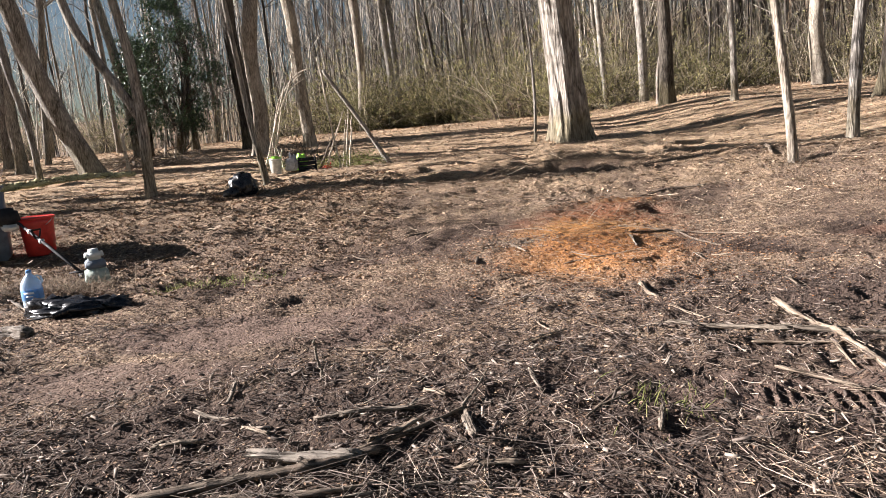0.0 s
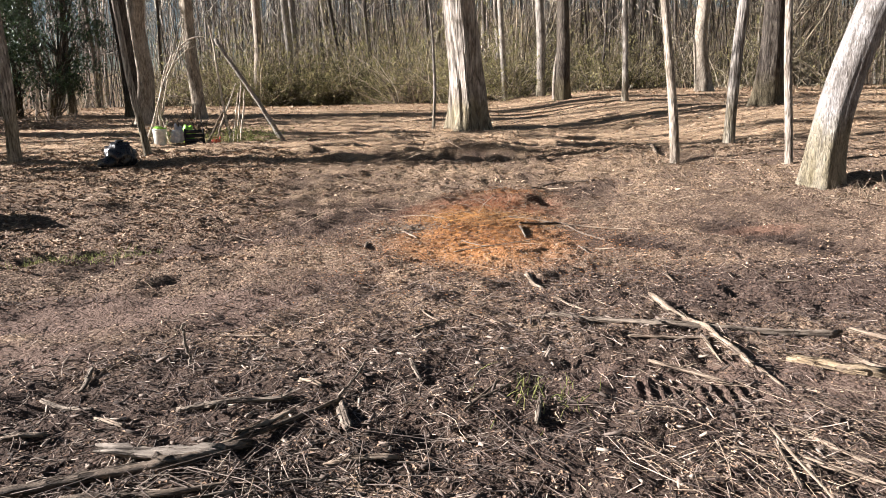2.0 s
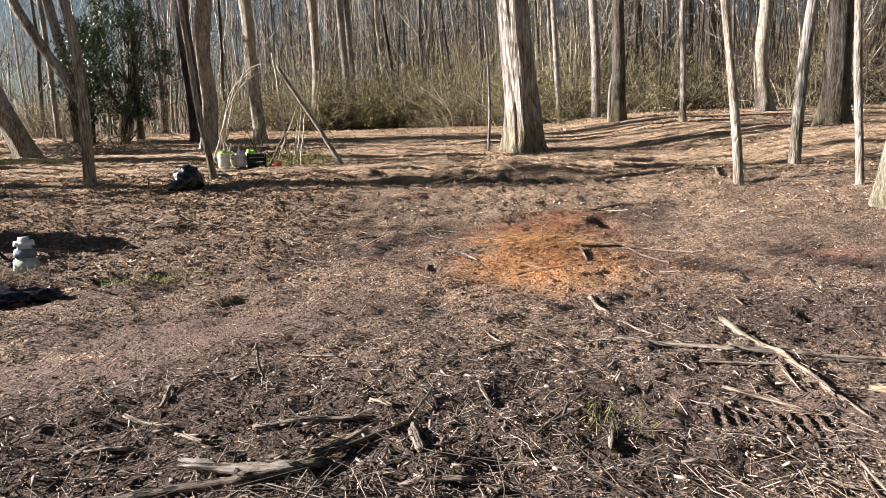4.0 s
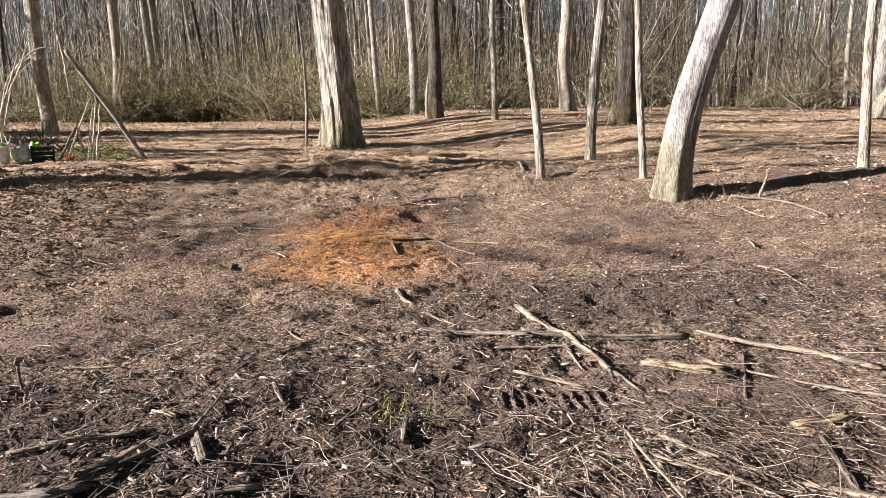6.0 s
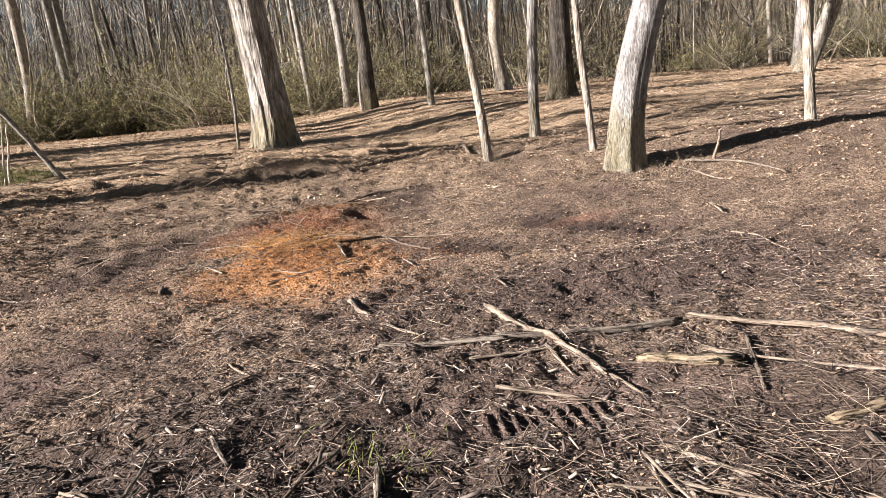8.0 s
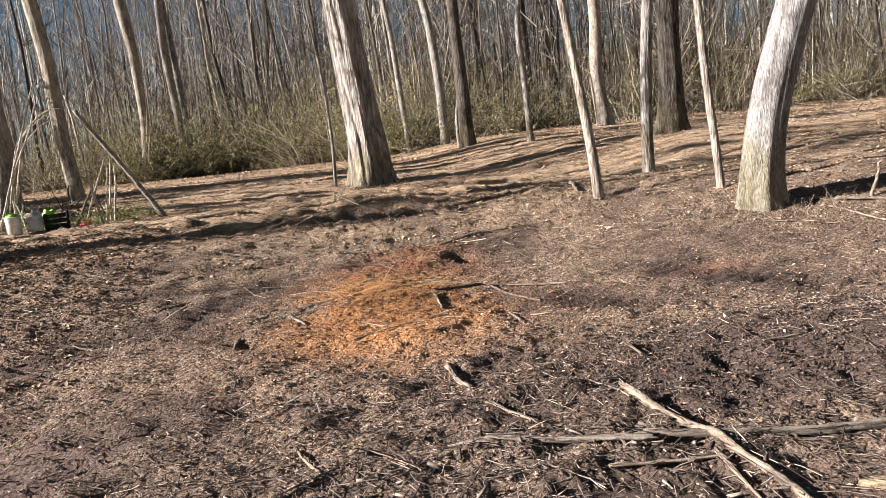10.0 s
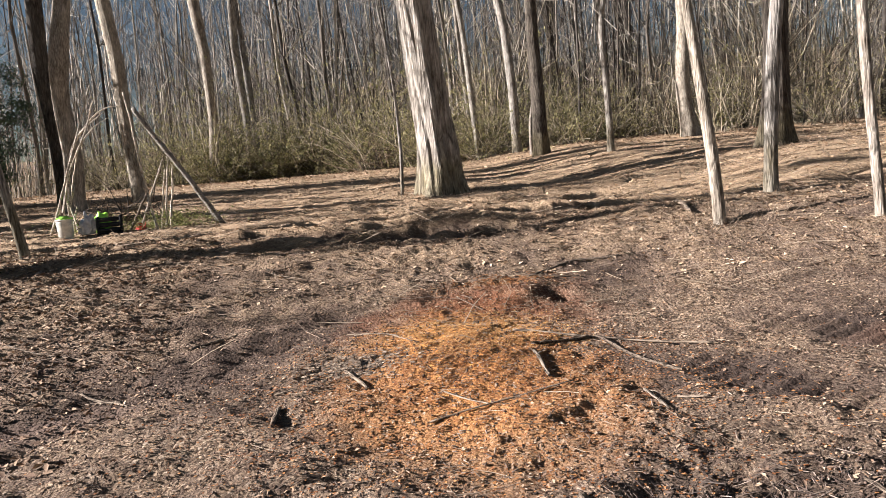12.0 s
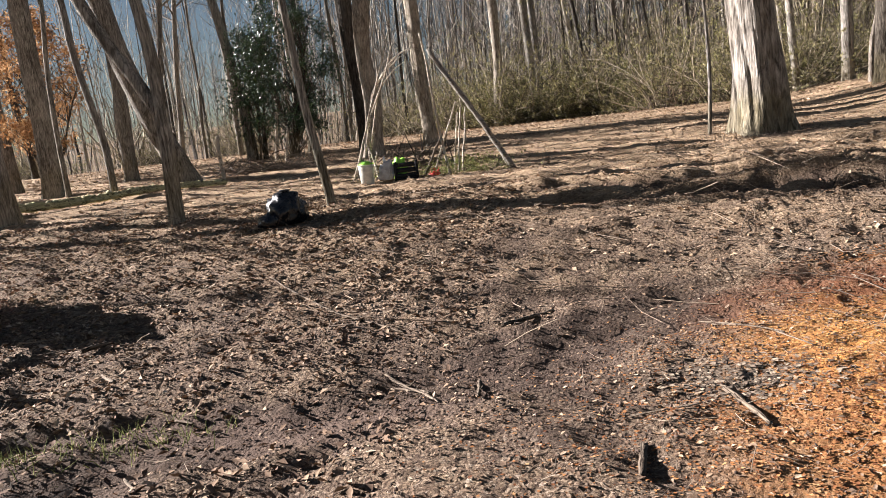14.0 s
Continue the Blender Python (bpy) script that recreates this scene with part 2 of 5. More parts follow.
def wheel_tracks(x, y):
    """Damp bands that wheels pressed across the clearing."""
    out = 0.0
    for ax_, ay_, bx_, by_, w in ((-2.4, 6.1, 1.1, 8.75, 0.26), (-1.5, 3.95, 0.5, 5.5, 0.15), (-3.6, 6.4, -1.2, 7.2, 0.16)):
        ln = math.hypot(bx_ - ax_, by_ - ay_)
        c, s = (bx_ - ax_) / ln, (by_ - ay_) / ln
        u, v = (x - ax_) * c + (y - ay_) * s, -(x - ax_) * s + (y - ay_) * c
        v = v + 0.3 * fbm(x * 1.2, y * 1.2, 3, 57)
        out = out + np.exp(-(v / w) ** 2) * ease(u / 0.6) * ease((ln - u) / 0.6)
    return np.clip(out, 0, 1)


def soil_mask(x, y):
    """Where earth is churned up and bare of leaves, plus dark rut and shadow streaks."""
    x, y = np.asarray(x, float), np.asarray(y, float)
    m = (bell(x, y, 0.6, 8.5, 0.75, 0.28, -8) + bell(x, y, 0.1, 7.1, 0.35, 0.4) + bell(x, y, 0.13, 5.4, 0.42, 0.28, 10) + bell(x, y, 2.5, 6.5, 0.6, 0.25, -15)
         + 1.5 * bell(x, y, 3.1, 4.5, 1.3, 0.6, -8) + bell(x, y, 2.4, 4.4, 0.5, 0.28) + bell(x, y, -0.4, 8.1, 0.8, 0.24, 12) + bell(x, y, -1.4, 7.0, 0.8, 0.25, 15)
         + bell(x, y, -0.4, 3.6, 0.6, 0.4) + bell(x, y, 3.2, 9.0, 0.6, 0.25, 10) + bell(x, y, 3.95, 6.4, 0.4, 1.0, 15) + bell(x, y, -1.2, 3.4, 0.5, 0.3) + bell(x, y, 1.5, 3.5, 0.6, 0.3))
    m = 0.7 * m + 1.1 * wheel_tracks(x, y) + rut_streaks(x, y) + bell(x, y, 2.35, 10.95, 0.6, 0.2, 12)
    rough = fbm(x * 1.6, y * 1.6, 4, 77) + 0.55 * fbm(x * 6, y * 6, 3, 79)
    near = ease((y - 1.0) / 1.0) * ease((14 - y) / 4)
    return np.clip((m * 1.15 + 1.7 * rough + 0.10) * near + ease((y - 10) / 3) * rut_streaks(x, y), 0, 1)


def rut_streaks(x, y):
    """Narrow grooves scraped along the bank; their darkening also paints in trunk shadow streaks."""
    out = 0.0
    for cx, cy, ln, turn in ((0.9, 11.15, 1.7, 3), (0.4, 11.95, 2.0, 1), (1.6, 12.9, 1.6, 6), (0.2, 13.9, 2.2, 2), (3.6, 12.4, 1.3, 10), (3.2, 14.6, 1.8, 8), (5.2, 13.6, 1.5, 10), (4.8, 16.0, 2.2, 8)):
        c, s = math.cos(radians(turn)), math.sin(radians(turn))
        u, v = (x - cx) * c + (y - cy) * s, -(x - cx) * s + (y - cy) * c
        v = v + 0.10 * np.sin(u * 2.1 + cx) + 0.05 * np.sin(u * 5.3)
        out = out + np.exp(-(v / 0.11) ** 2) * ease((ln - np.abs(u)) / 0.6)
    return np.clip(out, 0, 1)


def make_mesh(name, verts, faces):
    me = bpy.data.meshes.new(name)
    verts, faces = np.ascontiguousarray(verts, dtype=np.float32), np.ascontiguousarray(faces, dtype=np.int32)
    me.vertices.add(len(verts))
    me.vertices.foreach_set("co", verts.ravel())
    me.loops.add(faces.size)
    me.loops.foreach_set("vertex_index", faces.ravel())
    me.polygons.add(len(faces))
    me.polygons.foreach_set("loop_start", np.arange(0, faces.size, faces.shape[1], dtype=np.int32))
    me.update(calc_edges=True)
    return me


def smooth(me):
    me.polygons.foreach_set("use_smooth", np.ones(len(me.polygons), dtype=bool))
    return me


def obj(name, verts, faces, mat, parent=None, shade=True, label="", category="", group="", kind=""):
    me = make_mesh(name, verts, faces)
    if shade:
        smooth(me)
    me.materials.append(mat)
    ob = new(name, me)
    if parent:
        ob.parent = parent
    return tagged(ob, label, category, group, kind)


def tubes(P, R, sides=5, caps=True):
    """Tubes through N rows of m points, with a radius at each point and closed ends: verts and quads."""
    P, R = np.asarray(P, float), np.asarray(R, float)
    N, m, _ = P.shape
    ax = P[:, -1] - P[:, 0]
    ax /= np.linalg.norm(ax, axis=1, keepdims=True) + 1e-9
    ref = np.where(np.abs(ax[:, 2:3]) < 0.8, np.array([[0, 0, 1.0]]), np.array([[1.0, 0, 0]]))
    u = np.cross(ax, ref)
    u /= np.linalg.norm(u, axis=1, keepdims=True)
    v = np.cross(ax, u)
    a = np.arange(sides) / sides * 2 * math.pi
    ring = np.cos(a)[None, :, None] * u[:, None, :] + np.sin(a)[None, :, None] * v[:, None, :]
    if caps is True:
        P = np.concatenate([P[:, :1], P, P[:, -1:]], axis=1)
        R = np.concatenate([R[:, :1] * 0.05, R, R[:, -1:] * 0.05], axis=1)
        m += 2
    V = P[:, :, None, :] + R[:, :, None, None] * ring[:, None, :, :]
    i, j = np.meshgrid(np.arange(m - 1), np.arange(sides), indexing="ij")
    q = np.stack([i * sides + j, i * sides + (j + 1) % sides, (i + 1) * sides + (j + 1) % sides, (i + 1) * sides + j], -1).reshape(-1, 4)
    if caps == "flat":
        q = np.concatenate([q, [[3, 2, 1, 0], [m * 4 - 4, m * 4 - 3, m * 4 - 2, m * 4 - 1]]])
    F = q[None] + (np.arange(N) * m * sides)[:, None, None]
    return V.reshape(-1, 3), F.reshape(-1, 4)


def flakes(C, size, rng, tilt=0.6, aspect=0.6, curl=0.25, plain_quad=False):
    """Curled leaves: each two quads folded along the midrib."""
    N = len(C)
    yaw, pit, rol = rng.uniform(0, 2 * math.pi, N), rng.normal(0, tilt, N), rng.normal(0, tilt, N)
    a = np.stack([np.cos(yaw) * np.cos(pit), np.sin(yaw) * np.cos(pit), np.sin(pit)], 1)
    s = np.stack([-np.sin(yaw) * np.cos(rol), np.cos(yaw) * np.cos(rol), np.sin(rol)], 1)
    n = np.cross(a, s)
    L, W = (size * 0.5)[:, None], (size * 0.5 * aspect)[:, None]
    c = (size * curl * rng.uniform(0.2, 1.0, N))[:, None]
    k = rng.uniform(-0.3, 0.3, N)[:, None]
    p0, p1 = C - a * L, C + a * L
    if plain_quad:
        V = np.stack([p0, C + s * W + n * c, p1, C - s * W + n * c], 1).reshape(-1, 3)
        return V, np.array([[0, 2, 1], [0, 3, 2]])[None].repeat(N, 0).reshape(-1, 3) + np.repeat(np.arange(N) * 4, 2)[:, None]
    V = np.stack([p0, C + s * W * 0.9 - a * L * k + n * c, p1 + n * c * 0.3, C - s * W * 0.9 + a * L * k + n * c, C + s * W * 0.05], 1).reshape(-1, 3)
    F = np.array([[0, 4, 1], [4, 2, 1], [0, 3, 4], [3, 2, 4]])[None] + (np.arange(N) * 5)[:, None, None]
    return V, F.reshape(-1, 3)


def join(parts):
    Vs, Fs, o = [], [], 0
    for V, F in parts:
        Vs.append(V)
        Fs.append(F + o)
        o += len(V)
    return np.concatenate(Vs), np.concatenate(Fs)


# ---- ground ----
def axis(lo, hi, step, reach, growth):
    mid = list(np.arange(lo, hi, step))
    out, s, p = [], step, hi
    while p < reach:
        out.append(p)
        s *= growth
        p += s
    inn, s, p = [], step, lo
    while p > -reach:
        s *= growth
        p -= s
        inn.append(p)
    return np.array(inn[::-1] + mid + out)


def denser(a, lo, hi, step):
    return np.sort(np.concatenate([a[(a < lo) | (a > hi)], np.arange(lo, hi, step)]))


gx, gy = axis(-4.0, 5.0, 0.066, 500, 1.055), axis(1.8, 14.0, 0.055, 500, 1.03)
gx, gy = denser(denser(gx, 1.3, 2.2, 0.013), 2.5, 4.4, 0.035), denser(denser(gy, 2.9, 3.5, 0.025), 5.0, 7.4, 0.03)
GX, GY = np.meshgrid(gx, gy)
GV = np.stack([GX, GY, ground_z(GX, GY)], -1).reshape(-1, 3)
ii, jj = np.meshgrid(np.arange(len(gy) - 1), np.arange(len(gx) - 1), indexing="ij")
nx = len(gx)
GF = np.stack([ii * nx + jj, ii * nx + jj + 1, (ii + 1) * nx + jj + 1, (ii + 1) * nx + jj], -1).reshape(-1, 4)


def ground_material():
    m, nt, b = material("leafy_earth", 0.95, 0.12)
    v = coords(nt)
    # leaf fragments in two sizes, each cell with a colour of its own
    warp = node(nt, "ShaderNodeTexNoise", Scale=9.0, Detail=3.0)
    nt.links.new(v, warp.inputs["Vector"])
    wv = mix(nt, 0.06, v, warp.outputs["Color"])
    cells = []
    for sc in (48.0, 120.0):
        vo = node(nt, "ShaderNodeTexVoronoi", Scale=sc)
        nt.links.new(wv, vo.inputs["Vector"])
        cells.append(vo)
    stops = ((0.0, (0.085, 0.058, 0.042)), (0.35, (0.20, 0.138, 0.094)), (0.65, (0.34, 0.245, 0.165)), (0.9, (0.47, 0.355, 0.25)), (1.0, (0.60, 0.485, 0.375)))
    sep = [nt.nodes.new("ShaderNodeSeparateColor") for _ in cells]
    for s, c in zip(sep, cells):
        nt.links.new(c.outputs["Color"], s.inputs[0])
    pick = ramp(nt, noise_tex(nt, v, 40, 3), (0.48, (0, 0, 0)), (0.52, (1, 1, 1)))
    litter = mix(nt, pick, ramp(nt, sep[0].outputs[0], *stops), ramp(nt, sep[1].outputs[1], *stops))
    fibre = ramp(nt, noise_tex(nt, coords(nt, (30, 160, 60), (0, 0, 0.7)), 1.0, 4, 0.7, 0.8), (0.36, (0.25, 0.25, 0.25)), (0.62, (1.25, 1.22, 1.18)))
    litter = mix(nt, 0.7, litter, mix(nt, 1.0, litter, fibre, "MULTIPLY"))
    big = noise_tex(nt, v, 0.55, 5, 0.6)
    mid = noise_tex(nt, v, 3.5, 5, 0.65)
    soil = ramp(nt, noise_tex(nt, v, 30, 5, 0.7), (0.3, (0.05, 0.036, 0.03)), (0.7, (0.15, 0.105, 0.085)))
    bare = ramp(nt, mix(nt, 0.5, big, mid), (0.46, (1, 1, 1)), (0.60, (0, 0, 0)))
    col = mix(nt, math_node(nt, "MULTIPLY", bare, 0.55), litter, soil)
    # strawy, paler litter up the slope
    xyz = nt.nodes.new("ShaderNodeSeparateXYZ")
    nt.links.new(v, xyz.inputs[0])
    up = ramp(nt, math_node(nt, "ADD", math_node(nt, "MULTIPLY", xyz.outputs[1], 0.05), math_node(nt, "MULTIPLY", mid, 0.25)), (0.55, (0, 0, 0)), (0.72, (1, 1, 1)))
    wood_floor = ramp(nt, math_node(nt, "MULTIPLY", xyz.outputs[1], 0.01), (0.33, (0, 0, 0)), (0.42, (1, 1, 1)))
    straw_n = noise_tex(nt, coords(nt, (3, 14, 6), (0, 0, radians(-8))), 3.0, 5, 0.7)
    straw = ramp(nt, straw_n, (0.3, (0.25, 0.165, 0.105)), (0.5, (0.50, 0.362, 0.24)), (0.7, (0.70, 0.55, 0.39)))
    col = mix(nt, math_node(nt, "MULTIPLY", up, 0.92), col, mix(nt, 0.5, straw, litter))
    # dark patches multiplied into the slope colour, standing in for shadows on it
    slope_shade = noise_tex(nt, coords(nt, (1, 2.6, 1), (0, 0, radians(-6))), 1.3, 6, 0.7)
    col = mix(nt, up, col, mix(nt, 1.0, col, ramp(nt, slope_shade, (0.36, (0.55, 0.51, 0.47)), (0.54, (1.2, 1.18, 1.12))), "MULTIPLY"))
    col = mix(nt, math_node(nt, "MULTIPLY", wood_floor, 0.85), col, mix(nt, 0.5, ramp(nt, mid, (0.3, (0.06, 0.044, 0.03)), (0.7, (0.24, 0.175, 0.115))), litter))

    def patch(cx, cy, rx, ry, edge=0.35, wob=1.2):
        sub = nt.nodes.new("ShaderNodeVectorMath")
        sub.operation = "SUBTRACT"
        nt.links.new(v, sub.inputs[0])
        sub.inputs[1].default_value = (cx, cy, 0)
        mul = nt.nodes.new("ShaderNodeVectorMath")
        mul.operation = "MULTIPLY"
        nt.links.new(sub.outputs[0], mul.inputs[0])
        mul.inputs[1].default_value = (1 / rx, 1 / ry, 0)
        ln = nt.nodes.new("ShaderNodeVectorMath")
        ln.operation = "LENGTH"
        nt.links.new(mul.outputs[0], ln.inputs[0])
        d = math_node(nt, "ADD", ln.outputs["Value"], math_node(nt, "MULTIPLY", math_node(nt, "SUBTRACT", mix(nt, 0.5, mid, big), 0.5), wob * 2))
        return ramp(nt, d, (1 - edge, (1, 1, 1)), (1.0, (0, 0, 0)))

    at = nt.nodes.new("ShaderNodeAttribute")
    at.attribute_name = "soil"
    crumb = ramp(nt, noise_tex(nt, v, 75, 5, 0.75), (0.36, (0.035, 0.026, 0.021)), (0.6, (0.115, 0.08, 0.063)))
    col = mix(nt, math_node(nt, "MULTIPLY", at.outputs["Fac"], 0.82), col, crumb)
    # dark rotted mulch along the near edge
    mulch_col = ramp(nt, noise_tex(nt, v, 60, 5, 0.75), (0.35, (0.03, 0.022, 0.018)), (0.65, (0.12, 0.085, 0.067)))
    for args in ((-0.4, 3.1, 2.6, 1.1), (1.7, 2.3, 2.4, 0.9), (3.0, 4.6, 1.8, 0.85), (2.8, 6.2, 0.32, 0.65), (3.95, 6.45, 0.45, 1.2)):
        col = mix(nt, math_node(nt, "MULTIPLY", patch(*args, 0.5), 0.9), col, mulch_col)
    # wet trodden mud
    mud_col = ramp(nt, noise_tex(nt, v, 22, 5, 0.7), (0.3, (0.10, 0.068, 0.054)), (0.7, (0.21, 0.148, 0.118)))
    for args, k in (((-1.25, 4.95, 1.35, 0.5), 0.9), ((-1.8, 4.15, 0.9, 0.4), 0.8), ((3.2, 4.5, 1.1, 0.5), 0.25), ((1.9, 3.2, 0.9, 0.36), 0.7), ((-1.2, 7.0, 1.0, 0.35), 0.6)):
        col = mix(nt, math_node(nt, "MULTIPLY", patch(*args), k), col, mud_col)
    # red clay turned up round the mound, sawdust on it
    clay = ramp(nt, mid, (0.3, (0.17, 0.06, 0.028)), (0.7, (0.33, 0.13, 0.055)))
    col = mix(nt, math_node(nt, "MULTIPLY", patch(1.75, 8.3, 1.15, 0.85, 0.8), 0.75), col, clay)
    col = mix(nt, math_node(nt, "MULTIPLY", patch(4.1, 6.7, 0.55, 0.25, 0.9), 0.5), col, (0.30, 0.165, 0.11))
    dust = ramp(nt, noise_tex(nt, v, 70, 4, 0.7), (0.3, (0.46, 0.165, 0.045)), (0.7, (0.76, 0.38, 0.12)))
    col = mix(nt, math_node(nt, "MULTIPLY", patch(1.40, 7.5, 0.70, 0.95, 0.7, 0.7), 0.9), col, dust)
    col = mix(nt, math_node(nt, "MULTIPLY", patch(1.35, 6.5, 0.95, 1.1, 0.9, 0.8), 0.7), col, dust)
    nt.links.new(col, b.inputs["Base Color"])
    h1 = math_node(nt, "ADD", math_node(nt, "MULTIPLY", cells[0].outputs["Distance"], -0.7), mid)
    h2 = math_node(nt, "ADD", h1, math_node(nt, "MULTIPLY", noise_tex(nt, v, 45, 5, 0.75), 1.2))
    bump(nt, b, h2, 0.8, 0.05)
    return m


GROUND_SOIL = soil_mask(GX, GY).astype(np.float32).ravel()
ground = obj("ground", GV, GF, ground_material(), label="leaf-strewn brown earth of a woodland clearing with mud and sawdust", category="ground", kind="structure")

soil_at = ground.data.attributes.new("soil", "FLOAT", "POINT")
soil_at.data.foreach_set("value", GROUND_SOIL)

# ---- trees ----
def spline(pts, n):
    """Rounded line through points (x, y, z, r), resampled to n."""
    pts = np.asarray(pts, float)
    d = np.concatenate([[0], np.cumsum(np.linalg.norm(np.diff(pts[:, :3], axis=0), axis=1))])
    t = np.linspace(0, d[-1], n)
    out = np.stack([np.interp(t, d, pts[:, k]) for k in range(4)], 1)
    for _ in range(max(2, n // 12)):
        out[1:-1] = 0.25 * out[:-2] + 0.5 * out[1:-1] + 0.25 * out[2:]
    return out


def trunk_mesh(line, sides, flare, flute, seed, grooves=0):
    n = len(line)
    tang = np.gradient(line[:, :3], axis=0)
    tang /= np.linalg.norm(tang, axis=1, keepdims=True)
    u = np.cross(tang, np.array([0, 1.0, 0]))
    u /= np.linalg.norm(u, axis=1, keepdims=True)
    v = np.cross(tang, u)
    a = np.arange(sides) / sides * 2 * math.pi
    hgt = line[:, 2] - line[0, 2]
    A, H = np.meshgrid(a, hgt)
    ca, sa = np.cos(A), np.sin(A)
    rel = 1 + flute * 2.2 * fbm(ca * 2.4 + 7 + seed, sa * 2.4 + H * 0.35, 3, seed) + flute * 0.8 * fbm(ca * 7 + seed, sa * 7 + H * 1.3, 2, seed + 5)
    for g in range(grooves):
        a0, tw, w = seed * 1.7 + g * 2 * math.pi / grooves + 0.5 * math.sin(g * 3.1), 0.10 * math.sin(g * 2.3 + 1), 0.10 + 0.06 * math.sin(g * 1.9) ** 2
        off = np.angle(np.exp(1j * (A - a0 - tw * H - 0.12 * np.sin(H * 1.3 + g))))
        rel = rel - (0.16 + 0.08 * math.sin(g * 5.0)) * np.exp(-(off / w) ** 2) * ease(H / 0.8 + 0.4)
    roots = np.clip(np.cos(A * 5 + seed + 0.8 * np.sin(A * 2 + seed)), -0.4, 1)
    rel = rel + flare * np.exp(-H / (1.2 * line[0, 3] + 0.1)) * (0.8 + 0.7 * roots)
    r = line[:, 3:4] * rel
    V = line[:, None, :3] + r[:, :, None] * (ca[:, :, None] * u[:, None] + sa[:, :, None] * v[:, None])
    i, j = np.meshgrid(np.arange(n - 1), np.arange(sides), indexing="ij")
    F = np.stack([i * sides + j, i * sides + (j + 1) % sides, (i + 1) * sides + (j + 1) % sides, (i + 1) * sides + j], -1).reshape(-1, 4)
    return V.reshape(-1, 3), F


def sprays(starts, dirs, lengths, radii, m, rng, wander=0.18, lift=0.1):
    """Bent shoots from points: arrays of points and radii for tubes()."""
    N = len(starts)
    P, R = np.zeros((N, m, 3)), np.zeros((N, m))
    P[:, 0], d = starts, dirs / np.linalg.norm(dirs, axis=1, keepdims=True)
    R[:, 0] = radii
    for k in range(1, m):
        d = d + rng.normal(0, wander, (N, 3)) + np.array([0, 0, lift])
        d /= np.linalg.norm(d, axis=1, keepdims=True)
        P[:, k] = P[:, k - 1] + d * (lengths / (m - 1))[:, None]
        R[:, k] = radii * (1 - 0.85 * k / (m - 1))
    return P, R


def crown_mesh(line, rng, first, limbs, spread=1.0, twig=2):
    """Bare limbs, boughs and twigs of a leafless tree."""
    n = len(line)
    top = line[-1, 2] - line[0, 2]
    hs = line[0, 2] + top * np.sort(rng.uniform(first, 0.98, limbs))
    S = np.stack([np.interp(hs, line[:, 2], line[:, k]) for k in range(4)], 1)
    a = rng.uniform(0, 2 * math.pi, limbs)
    rel = (hs - line[0, 2]) / top
    D = np.stack([np.cos(a), np.sin(a), rng.uniform(0.4, 1.1, limbs)], 1)
    L = spread * top * rng.uniform(0.14, 0.30, limbs) * (1.25 - 0.75 * rel)
    P1, R1 = sprays(S[:, :3], D, L, np.minimum(S[:, 3] * 0.5, 0.012 * L + 0.012), 6, rng, 0.16, 0.08)
    geo = [tubes(P1, R1, 5, False)]
    c = 5
    i = np.repeat(np.arange(limbs), c)
    k = rng.integers(1, 6, limbs * c)
    D2 = (P1[i, k] - P1[i, k - 1])
    D2 = D2 / np.linalg.norm(D2, axis=1, keepdims=True) + rng.normal(0, 0.55, D2.shape)
    P2, R2 = sprays(P1[i, k], D2, L[i] * rng.uniform(0.3, 0.65, len(i)), R1[i, k] * 0.6 + 0.002, 4, rng, 0.22, 0.06)
    geo.append(tubes(P2, R2, 3, False))
    i3 = np.repeat(np.arange(len(i)), twig)
    k3 = rng.integers(1, 4, len(i3))
    D3 = P2[i3, k3] - P2[i3, k3 - 1]
    D3 = D3 / np.linalg.norm(D3, axis=1, keepdims=True) + rng.normal(0, 0.6, D3.shape)
    P3, R3 = sprays(P2[i3, k3], D3, rng.uniform(0.3, 1.0, len(i3)), np.full(len(i3), 0.006), 3, rng, 0.25, 0.05)
    geo.append(tubes(P3, R3, 3, False))
    return join(geo)


tree_count = 0


